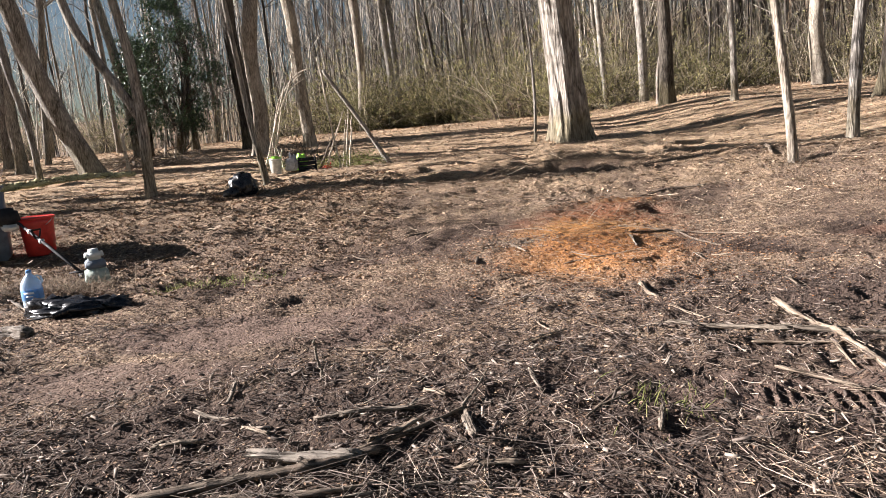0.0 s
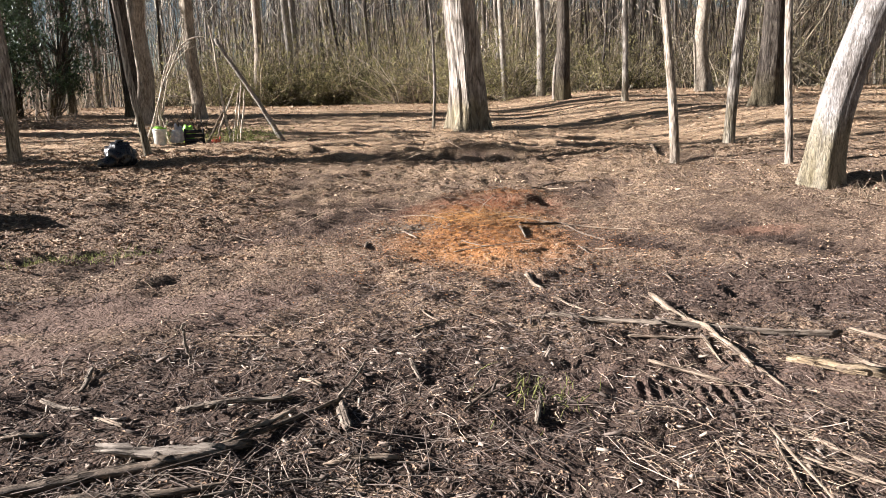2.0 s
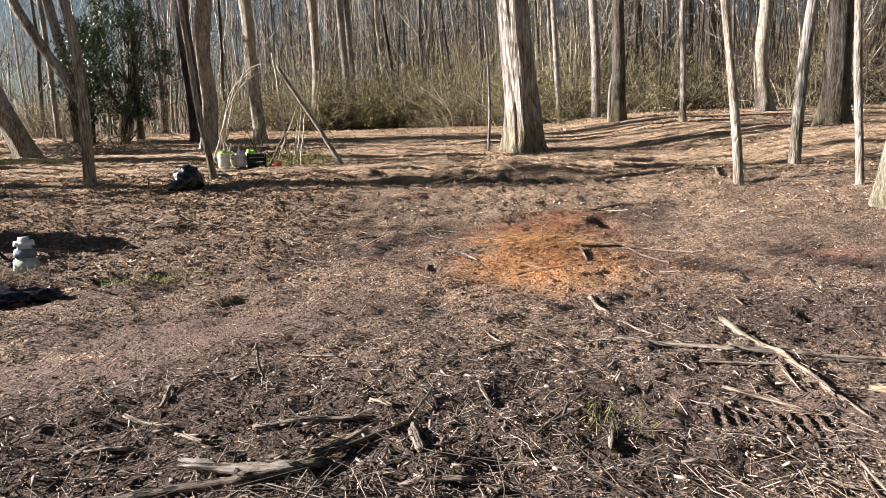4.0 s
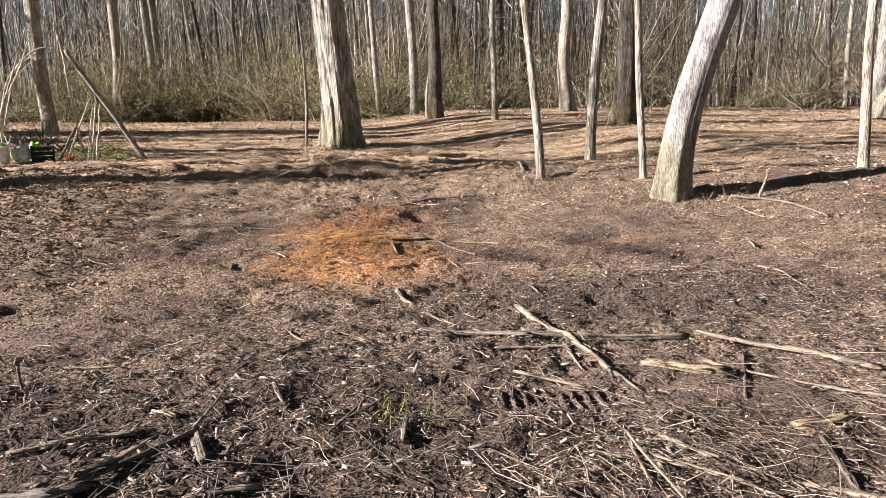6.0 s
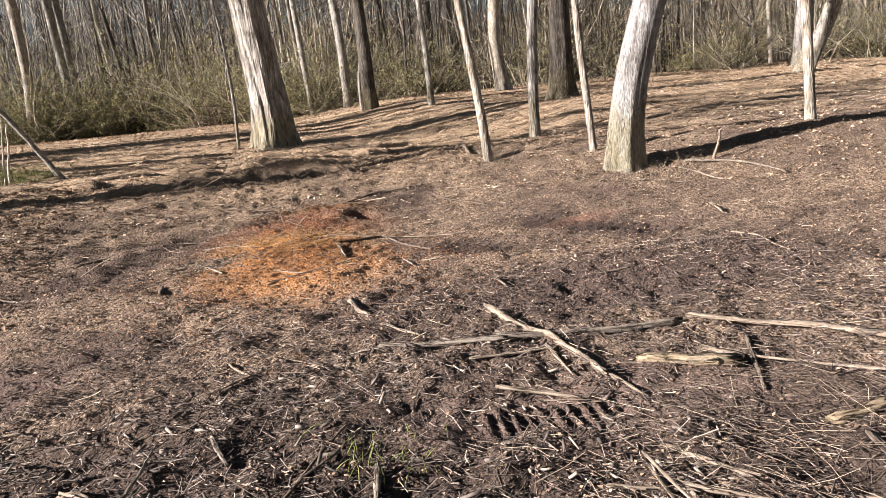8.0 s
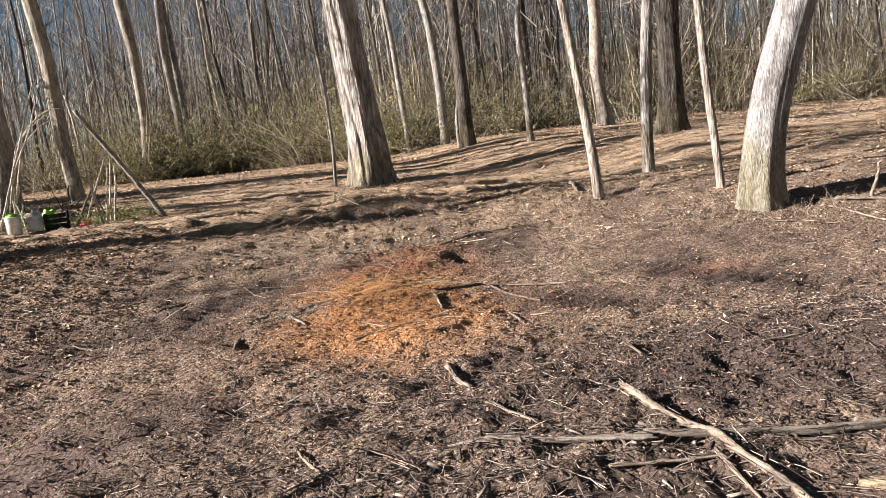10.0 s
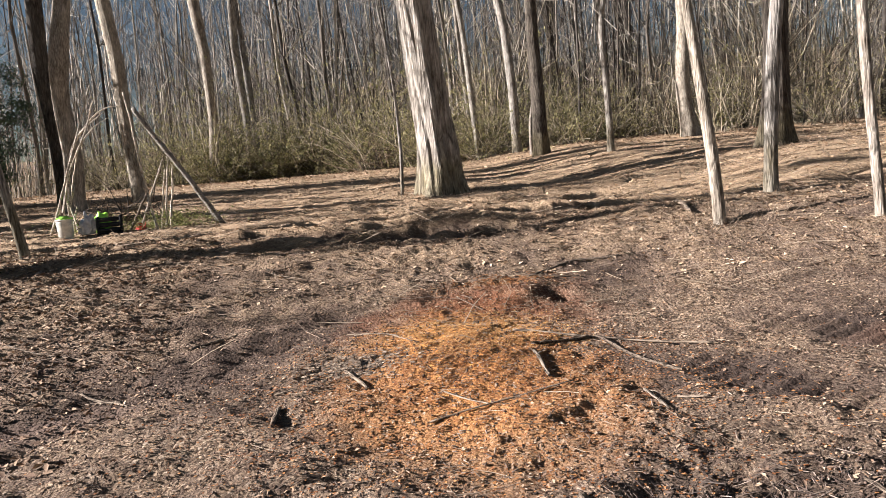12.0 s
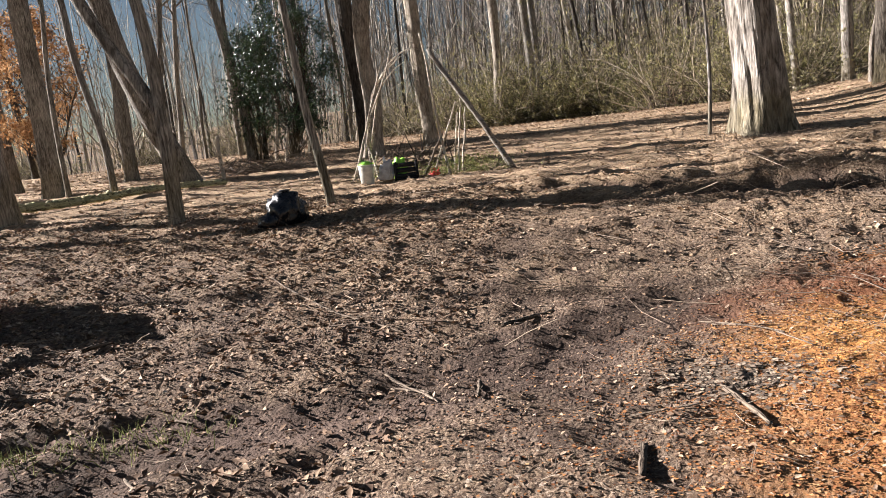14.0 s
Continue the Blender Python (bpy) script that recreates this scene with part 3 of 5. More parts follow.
def tree(kind, x, y, r, *pts, height=None, label="", group="", limbs=14, first=0.42, flare=0.5, flute=0.06, sides=None, grooves=0, crook=0.0):
    """A leafless tree: foot, then points (x, y, z, radius) up the trunk as far as it is known."""
    global tree_count
    tree_count += 1
    rng = np.random.default_rng(tree_count * 17)
    z0 = float(ground_z(x, y))
    height = height or min(21.0, 8.0 + 30 * r + rng.uniform(0, 3))
    line = [(x, y, z0 - 0.2, max(r * 0.8, pts[0][3])), (x + (pts[0][0] - x) * 0.1, y + (pts[0][1] - y) * 0.1, z0 + 0.1, max(r * 0.8, pts[0][3]))] + list(pts)
    p, q = np.array(line[-2][:3]), np.array(line[-1][:3])
    d = (q - p) / np.linalg.norm(q - p)
    rr, step = line[-1][3], max((z0 + height - q[2]) / 6, 0.5)
    for k in range(6):
        d = d * 0.9 + np.array([0, 0, 0.12]) + rng.normal(0, 0.05, 3)
        d /= np.linalg.norm(d)
        q = q + d * step
        line.append((*q, max(rr * (1 - (k + 1) / 6.3), 0.012)))
    near = math.hypot(x, y - 3) < 26
    crook = crook or (0.05 if y > 20 else 0.0)
    if crook:
        line = [(a + crook * rng.normal() * (k > 1), b + crook * rng.normal() * (k > 1), c, w) for k, (a, b, c, w) in enumerate(line)]
    line = spline(line, int(height / (0.12 if near and r > 0.2 else 0.22)))
    root = tagged(new("tree"), label or "bare grey-barked woodland tree standing in leaf litter", "tree", group or "trees of the wood")
    root.location = (x, y, z0)
    line[:, :3] -= (x, y, z0)
    V, F = trunk_mesh(line, sides or (28 if near and r > 0.2 else 14), flare, flute, tree_count, grooves)
    obj("trunk", V, F, BARKS[kind], root)
    V, F = crown_mesh(line, rng, first, limbs)
    tagged(obj("crown", V, F, BARKS[kind], root), kind="stuff")
    return root


BARKS = {"grey": M_BARK_GREY, "pale": M_BARK_PALE, "fluted": M_BARK_FLUTED, "ashen": M_BARK_WHITE, "dark": M_BARK_DARK}

tree("fluted", 3.29, 19.07, 0.50, (3.22, 19.09, 1.66, 0.44), (3.06, 19.11, 3.41, 0.40), (2.96, 19.12, 4.87, 0.385), label="massive old tree with pale fluted trunk and mossy flared foot", flare=0.6, flute=0.13, sides=120, height=20, limbs=18, grooves=8)
tree("grey", 2.45, 20.31, 0.041, (2.56, 20.3, 1.49, 0.041), (2.49, 20.31, 2.96, 0.034), (2.31, 20.32, 4.42, 0.027), label="thin crooked sapling beside the massive old tree", height=6, limbs=6)
tree("grey", 6.82, 30.99, 0.148, (6.7, 31.02, 2.9, 0.125), (6.48, 31.07, 5.98, 0.114), (6.38, 31.09, 7.71, 0.102))
tree("grey", 8.11, 30.09, 0.223, (8.05, 30.11, 3.39, 0.178), (7.9, 30.15, 6.17, 0.167), (7.82, 30.17, 7.44, 0.156))
tree("dark", 8.13, 27.02, 0.319, (8.16, 27.02, 3.07, 0.239), (8.15, 27.02, 5.16, 0.199), (8.12, 27.03, 6.65, 0.199))
tree("pale", 7.99, 27.7, 0.082, (8.09, 27.67, 2.35, 0.071), (8.26, 27.62, 3.91, 0.051), height=7, limbs=6)
tree("dark", 12.71, 38.45, 0.298, (12.76, 38.44, 4.55, 0.238), (12.5, 38.52, 7.67, 0.209), (12.4, 38.56, 9.35, 0.179))
tree("grey", 9.13, 23.21, 0.13, (9.09, 23.23, 2.8, 0.095), (9.01, 23.26, 4.74, 0.087), (9.16, 23.2, 5.67, 0.078))
tree("dark", 14.1, 35.67, 0.309, (14.18, 35.64, 4.68, 0.239), (14.09, 35.67, 8.58, 0.211))
tree("dark", 20.48, 46.72, 0.345, (20.51, 46.7, 7.6, 0.268), (20.53, 46.69, 11.08, 0.268))
tree("pale", 13.91, 27.24, 0.373, (13.72, 27.35, 3.2, 0.241), (13.74, 27.33, 5.37, 0.219), (13.76, 27.33, 6.54, 0.197))
tree("pale", 4.59, 9.66, 0.072, (4.55, 9.69, 0.91, 0.063), (4.46, 9.74, 1.72, 0.051), (4.38, 9.79, 2.53, 0.051), label="slender pale sapling tree beside the clearing", flare=0.25, first=0.5)
tree("grey", 6.16, 11.16, 0.1, (6.18, 11.14, 1.09, 0.084), (6.21, 11.12, 1.95, 0.084), (6.28, 11.07, 2.78, 0.077))
tree("dark", 10.87, 17.87, 0.389, (10.88, 17.87, 1.65, 0.296), (10.91, 17.85, 3.25, 0.264), (10.93, 17.84, 4.38, 0.264), label="broad dark trunk with flared roots up the slope", flute=0.12, flare=0.7, sides=40, grooves=5)
tree("grey", -2.89, 39.1, 0.26, (-2.97, 39.09, 4.1, 0.202), (-3.03, 39.09, 7.61, 0.187), (-3.07, 39.08, 10.0, 0.187))
tree("grey", -2.65, 39.52, 0.262, (-2.63, 39.52, 4.39, 0.19), (-2.73, 39.51, 7.13, 0.146), (-2.92, 39.49, 9.29, 0.117))
tree("pale", -4.54, 37.42, 0.249, (-4.3, 37.46, 4.05, 0.208), (-4.35, 37.45, 7.12, 0.221), (-4.56, 37.42, 9.64, 0.277))
tree("pale", -4.76, 25.02, 0.26, (-4.88, 24.99, 2.88, 0.21), (-4.96, 24.98, 4.88, 0.2), (-5.1, 24.96, 6.51, 0.2), grooves=3, flute=0.1, crook=0.05)
tree("pale", -6.05, 23.24, 0.28, (-5.98, 23.27, 2.0, 0.235), (-6.02, 23.29, 3.6, 0.2), (-5.95, 23.3, 4.6, 0.24), (-5.78, 23.35, 6.2, 0.2), label="pale crooked trunk with a knotted bend behind the poles", grooves=3, flute=0.12)
tree("dark", -7.36, 26.69, 0.293, (-7.4, 26.68, 2.84, 0.254), (-7.49, 26.65, 5.19, 0.234), (-7.5, 26.65, 7.12, 0.234), label="dark trunk with rough flaking bark behind the poles")
tree("grey", -2.97, 12.22, 0.075, (-3.03, 12.2, 0.76, 0.055), (-3.15, 12.15, 1.58, 0.05), (-3.18, 12.14, 2.3, 0.044), (-3.23, 12.12, 2.81, 0.042), label="slim leaning tree beside the black rubbish bag", flare=0.3)
forked = tree("grey", -4.7, 11.58, 0.108, (-4.67, 11.59, 1.22, 0.086), (-4.66, 11.6, 1.94, 0.080), (-4.69, 11.59, 2.57, 0.068), (-4.73, 11.56, 2.94, 0.064), label="dark forked tree at the shaded edge of the clearing")
fork = spline([(0.03, 0.02, 1.2, 0.07), (-0.18, 0.0, 1.62, 0.075), (-0.50, -0.03, 2.15, 0.072), (-0.78, -0.06, 2.7, 0.07), (-1.1, -0.1, 4.2, 0.055), (-1.3, -0.1, 6.4, 0.03)], 40)
obj("fork", *trunk_mesh(fork, 14, 0.0, 0.06, 77), BARKS["grey"], forked)
tree("grey", -10.0, 20.25, 0.270, (-10.5, 19.93, 2.06, 0.270), (-10.9, 19.67, 3.81, 0.257), (-11.23, 19.46, 5.14, 0.233), label="thick trunk leaning steeply over the forest floor")
tree("grey", -9.55, 16.8, 0.077, (-9.56, 16.79, 1.72, 0.072), (-9.7, 16.68, 2.74, 0.066), (-9.79, 16.61, 3.52, 0.072), (-9.79, 16.61, 4.49, 0.066), label="thin crooked tree with a winding pale trunk")
tree("grey", -14.55, 20.81, 0.329, (-14.55, 20.81, 2.28, 0.286), (-14.57, 20.79, 4.24, 0.243), (-14.54, 20.81, 5.85, 0.243))
tree("grey", -13.42, 19.97, 0.074, (-13.42, 19.96, 2.18, 0.067), (-13.38, 20.0, 3.75, 0.061), (-13.24, 20.13, 5.55, 0.054))
tree("grey", -14.0, 23.4, 0.215, (-13.93, 23.45, 2.49, 0.185), (-13.91, 23.47, 4.18, 0.123), (-13.96, 23.43, 5.18, 0.108))
tree("grey", -11.54, 26.69, 0.204, (-11.63, 26.65, 2.76, 0.179), (-11.83, 26.54, 4.85, 0.163), (-12.14, 26.38, 6.34, 0.147))
tree("grey", -19.28, 34.4, 0.138, (-19.02, 34.57, 4.8, 0.116), (-18.58, 34.86, 8.62, 0.104))
tree("grey", -8.95, 13.46, 0.194, (-8.98, 13.43, 1.33, 0.168), (-9.04, 13.38, 2.88, 0.151))
tree("dark", -9.91, 28.05, 0.183, (-9.94, 28.04, 2.78, 0.134), (-9.91, 28.05, 4.34, 0.117))
tree("ashen", 5.62, 8.07, 0.235, (5.64, 8.04, 0.54, 0.198), (5.73, 7.98, 1.16, 0.182), (5.88, 7.88, 1.8, 0.178), (6.0, 7.8, 2.25, 0.188), label="leaning tree with ashen peeling bark and mossy root flare", flare=0.55, flute=0.11, sides=64, height=13, grooves=3)
tree("pale", 5.73, 8.85, 0.054, (5.68, 8.88, 0.9, 0.047), (5.63, 8.92, 1.72, 0.047), (5.61, 8.94, 2.52, 0.044), label="slender pale sapling tree beside the leaning trunk", flare=0.25, first=0.5)
tree("pale", 8.63, 8.05, 0.075, (8.61, 8.07, 1.01, 0.067), (8.59, 8.09, 1.7, 0.059), (8.58, 8.11, 2.25, 0.059))
tree("grey", 20.53, 18.64, 0.317, (20.77, 18.35, 1.63, 0.233), (21.03, 18.05, 2.61, 0.233), (21.26, 17.79, 3.75, 0.233), label="pale trunk leaning outwards at the slope's edge")
tree("grey", 26.24, 23.79, 0.437, (26.34, 23.68, 3.48, 0.328), (26.37, 23.63, 5.26, 0.328))
tree("grey", -16.46, 26.68, 0.260, (-16.4, 26.72, 3.02, 0.220), (-16.37, 26.74, 5.86, 0.200))
tree("grey", -15.42, 27.32, 0.120, (-15.2, 27.44, 3.98, 0.100), (-14.83, 27.66, 7.06, 0.090))
tree("grey", -14.32, 30.97, 0.130, (-14.35, 30.96, 4.09, 0.109), (-14.35, 30.96, 6.19, 0.109))
tree("dark", 15.09, 45.45, 0.343, (14.98, 45.49, 5.3, 0.267), (14.97, 45.49, 7.3, 0.267))
tree("dark", 19.76, 45.4, 0.315, (19.72, 45.41, 4.86, 0.276), (19.71, 45.42, 6.85, 0.276))

# trees out of view to the sun's side, whose shadows fall across the clearing
for k, (x, y, r) in enumerate(((-17.5, 9.9, 0.07), (-15.0, 11.6, 0.12), (-17.0, 12.3, 0.12), (-13.0, 12.1, 0.15), (-15.0, 1.5, 0.10))):
    tree("grey", x, y, r, (x + 0.1, y, 2.4, r * 0.85), (x + 0.15 * (-1) ** k, y + 0.1, 5.0, r * 0.75), height=(8.5, 9.5, 10, 9, 14)[k], limbs=(9, 16, 18, 14, 9)[k], first=0.2)
rng_stripe = np.random.default_rng(29)
for k in range(16):
    y = 12.6 + 0.5 * k + rng_stripe.uniform(-0.25, 0.25)
    if 16.6 < y < 18.0:
        continue
    x, r = -y - 3.0 - rng_stripe.uniform(0, 4.0), rng_stripe.uniform(0.05, 0.10)
    tree("grey", x, y, r, (x, y, 2.6, r * 0.95), (x + 0.15, y + 0.05, 6.5, r * 0.95), (x + 0.1, y + 0.1, 11.0, r * 0.9), (x + 0.2, y, 15.0, r * 0.75), height=19 + k % 3, limbs=4, first=0.85)
for k in range(12):
    y = 20.4 + 0.85 * k + rng_stripe.uniform(-0.3, 0.3)
    x, r = -y - 3.0 - rng_stripe.uniform(0, 3.0), rng_stripe.uniform(0.07, 0.12)
    tree("grey", x, y, r, (x, y, 2.6, r * 0.95), (x + 0.15, y + 0.05, 6.5, r * 0.95), (x + 0.1, y + 0.1, 11.0, r * 0.9), (x + 0.2, y, 15.0, r * 0.75), height=19 + k % 3, limbs=3, first=0.85)
rng_left = np.random.default_rng(23)
for k in range(11):
    x, y, r = rng_left.uniform(-44, -18), rng_left.uniform(11, 38), rng_left.uniform(0.09, 0.26)
    if x > -24 and y > 33:
        x -= 8
    tilt = rng_left.normal(0, 0.25, 2)
    tree("grey" if k % 3 else "dark", x, y, r, (x + tilt[0] * 0.4, y + tilt[1] * 0.4, 2.9, r * 0.85), (x + tilt[0], y + tilt[1], 5.6, r * 0.75), limbs=8)
for x, y, r in ((6.0, -7.0, 0.3), (-5.0, -9.0, 0.25), (14.0, -3.0, 0.3), (17.0, 6.0, 0.26), (1.5, -14.0, 0.4), (-9.0, -5.0, 0.2)):
    tree("grey", x, y, r, (x + 0.1, y, 2.4, r * 0.85), (x - 0.1, y + 0.1, 5.0, r * 0.75))


# ---- woods behind ----
def thicket_front(x):
    return np.interp(x, (-60, -30, -12, -6, 0, 5, 10, 16, 24, 34, 60), (30, 37, 37, 38.5, 38.0, 33.5, 29.5, 28.3, 26.5, 22, 10))


def far_woods(name, n, lo, hi, seed, mat, rmin, rmax, label):
    rng = np.random.default_rng(seed)
    depth = thicket_front(0) + rng.uniform(lo, hi, n)
    ang = rng.uniform(radians(-58), radians(58), n)
    x = depth * np.tan(ang * 0.92)
    y = np.maximum(depth - 38 + thicket_front(np.clip(x, -60, 60)), 12)
    keep = (x > -20) | (rng.uniform(0, 1, n) < 0.4)
    x, y = x[keep], y[keep]
    n, m = len(x), 8
    H = rng.uniform(13, 22, n)
    t = np.linspace(0, 1, m)
    lean = rng.normal(0, 0.05, (n, 2))
    wob = np.cumsum(rng.normal(0, 0.1, (n, m, 2)), 1)
    P = np.zeros((n, m, 3))
    P[:, :, 0] = x[:, None] + lean[:, :1] * H[:, None] * t + wob[:, :, 0]
    P[:, :, 1] = y[:, None] + lean[:, 1:] * H[:, None] * t + wob[:, :, 1]
    P[:, :, 2] = ground_z(x, y)[:, None] - 0.3 + H[:, None] * t
    r = rng.uniform(rmin, rmax, n) ** 1.0
    R = r[:, None] * (1 - 0.8 * t)[None, :]
    geo = [tubes(P, R, 5, False)]
    c = 14
    i, k = np.repeat(np.arange(n), c), rng.integers(1, m, n * c)
    a = rng.uniform(0, 2 * math.pi, n * c)
    D = np.stack([np.cos(a), np.sin(a), rng.uniform(0.4, 1.4, n * c)], 1)
    P2, R2 = sprays(P[i, k], D, rng.uniform(1.2, 5.0, n * c), np.minimum(R[i, k] * 0.45, 0.04), 4, rng, 0.2, 0.1)
    geo.append(tubes(P2, R2, 3, False))
    i3, k3 = np.repeat(np.arange(len(i)), 2), rng.integers(1, 4, len(i) * 2)
    P3, R3 = sprays(P2[i3, k3], rng.normal(0, 1, (len(i3), 3)) + (0, 0, 0.5), rng.uniform(0.6, 1.8, len(i3)), np.full(len(i3), 0.014), 2, rng, 0.25, 0.1)
    geo.append(tubes(P3, R3, 3, False))
    V, F = join(geo)
    obj(name, V, F, mat, label=label, category="woods", kind="stuff")


far_woods("woodland", 330, 2, 45, 5, M_WOODS, 0.03, 0.15, "bare winter woodland of many slim grey trunks")
far_woods("distant_woodland", 190, 34, 90, 6, M_WOODS, 0.05, 0.16, "distant bare woodland closing off the view")


def stem_haze(name, n, lo, hi, seed, label):
    """Countless thin poles and twigs of young trees that fill the depth of the wood."""
    rng = np.random.default_rng(seed)
    d = rng.uniform(lo, hi, n)
    x = (38 + d) * np.tan(np.radians(rng.uniform(-52, 52, n)))
    y = np.maximum(thicket_front(np.clip(x, -60, 60)) + d, 12)
    keep = (x > -18) | (rng.uniform(0, 1, n) < 0.35)
    x, y = x[keep], y[keep]
    n = len(x)
    H, r = rng.uniform(6, 19, n), rng.uniform(0.018, 0.06, n)
    lean = rng.normal(0, 0.07, (n, 2)) * H[:, None]
    t = np.linspace(0, 1, 3)
    P = np.zeros((n, 3, 3))
    P[:, :, 0] = x[:, None] + lean[:, :1] * t + rng.normal(0, 0.34, (n, 3))
    P[:, :, 1] = y[:, None] + lean[:, 1:] * t
    P[:, :, 2] = land(x, y)[:, None] - 0.2 + H[:, None] * t
    geo = [tubes(P, r[:, None] * (1 - 0.75 * t), 3, False)]
    c = 8
    i, s = np.repeat(np.arange(n), c), rng.uniform(0.25, 1.0, n * c)
    k = np.minimum((s * 2).astype(int), 1)
    f = (s * 2 - k)[:, None]
    S = P[i, k] * (1 - f) + P[i, k + 1] * f
    a = rng.uniform(0, 2 * math.pi, n * c)
    L = rng.uniform(0.8, 3.2, n * c)
    E = S + np.stack([np.cos(a), np.sin(a), rng.uniform(0.3, 1.8, n * c)], 1) * L[:, None] * 0.6
    geo.append(tubes(np.stack([S, E], 1), np.tile((0.020, 0.009), (n * c, 1)), 3, False))
    V, F = join(geo)
    obj(name, V, F, M_WOODS, label=label, category="woods", kind="stuff")


stem_haze("young_woodland", 3900, 3, 66, 8, "dense haze of thin bare saplings deep in the wood")


def brush(name, n, x0, x1, d0, d1, height, seed, mat, label, leaves=0, leaf_mat=None, arch=0.0, radius=0.011):
    """Tangled undergrowth: clumps of arching stems with side shoots."""
    rng = np.random.default_rng(seed)
    clumps = max(8, n // 62)
    cx = rng.uniform(x0, x1, clumps)
    cy = thicket_front(cx) + rng.uniform(d0, d1, clumps)
    ch = height * rng.uniform(0.35, 1.1, clumps) * (0.35 + 1.3 * (fbm(cx * 0.30, cy * 0.25, 2, seed) + 0.5))
    i = rng.integers(0, clumps, n)
    S = np.stack([cx[i] + rng.normal(0, 0.5, n), cy[i] + rng.normal(0, 0.4, n), np.zeros(n)], 1)
    S[:, 2] = ground_z(S[:, 0], S[:, 1]) - 0.05
    D = np.stack([rng.normal(0, 0.35 + arch, n), rng.normal(0, 0.35 + arch, n), np.ones(n)], 1)
    L = ch[i] * rng.uniform(0.5, 1.25, n)
    P, R = sprays(S, D, L, rng.uniform(0.4, 1.0, n) ** 2 * 2.6 * radius, 6, rng, 0.16, -0.05 * (arch > 0))
    geo = [tubes(P, R, 3, False)]
    j, k = np.repeat(np.arange(n), 3), rng.integers(1, 6, n * 3)
    P2, R2 = sprays(P[j, k], rng.normal(0, 0.8, (n * 3, 3)) + (0, 0, 0.5), L[j] * rng.uniform(0.2, 0.5, n * 3), np.full(n * 3, radius * 0.5), 3, rng, 0.3, 0)
    geo.append(tubes(P2, R2, 3, False))
    V, F = join(geo)
    obj(name, V, F, mat, label=label, category="undergrowth", kind="stuff")
    if leaves:
        j, k = rng.integers(0, len(P2), leaves), rng.integers(0, 3, leaves)
        V, F = flakes(P2[j, k] + rng.normal(0, 0.05, (leaves, 3)), rng.uniform(0.05, 0.125, leaves), rng, 1.0, plain_quad=True)
        obj(name + "_leaves", V, F, leaf_mat, shade=False, label="sparse olive-green leaves on the tangled undergrowth", category="foliage", kind="stuff")


brush("thicket", 3000, -7, 8, -0.8, 4.5, 4.5, 11, M_BRUSH, "tangled olive-brown thicket of arching stems", 115000, M_OLIVE, 0.65)
brush("arching_canes", 320, -7, 7, -1.2, 2.5, 3.6, 15, M_STRAW, "pale arching canes hanging out of the thicket", 0, None, 0.45, 0.019)
brush("slope_thicket", 2700, 6, 36, 0.0, 6.5, 4.2, 12, M_BRUSH, "tall dry brush and saplings at the top of the slope", 42000, M_OLIVE, 0.3)
brush("far_brush", 1800, -36, -5, 0.0, 9, 3.4, 13, M_BRUSH, "low dark brush beneath the trees", 12000, M_OLIVE, 0.2)
brush("sapling_stand", 900, -30, 40, 1.0, 12, 7.5, 14, M_BRUSH, "stand of thin straight saplings behind the thicket", 0, None, 0.0, 0.02)


# ---- litter on the ground ----
def scatter(n, cx, cy, sx, sy, rng, uniform=False):
    if uniform:
        x, y = rng.uniform(cx - sx, cx + sx, n), rng.uniform(cy - sy, cy + sy, n)
    else:
        x, y = rng.normal(cx, sx, n), rng.normal(cy, sy, n)
    return x, y


def thin_out(x, y, rng, mud=0.75, clump=0.5, seed=50):
    keep = rng.uniform(0, 1, len(x)) > mud * mud_mask(x, y)
    keep &= rng.uniform(0, 1, len(x)) > (0.5 * soil_mask(x, y) if mud > 0 else 0)
    keep &= rng.uniform(0, 1, len(x)) < 1 - clump + clump * 2.2 * (fbm(x * 1.1, y * 1.1, 3, seed) + 0.5)
    return x[keep], y[keep]


def leaf_litter(name, n, box, size, seed, label, mat=M_LEAF, clump=0.6):
    rng = np.random.default_rng(seed)
    x, y = thin_out(*scatter(n, *box, rng, True), rng, clump=clump, seed=seed)
    s = rng.uniform(*size, len(x))
    V, F = flakes(np.stack([x, y, ground_z(x, y) + s * 0.16], 1), s, rng, 0.35, 0.62, 0.3)
    obj(name, V, F, mat, shade=False, label=label, category="leaf litter", kind="stuff")


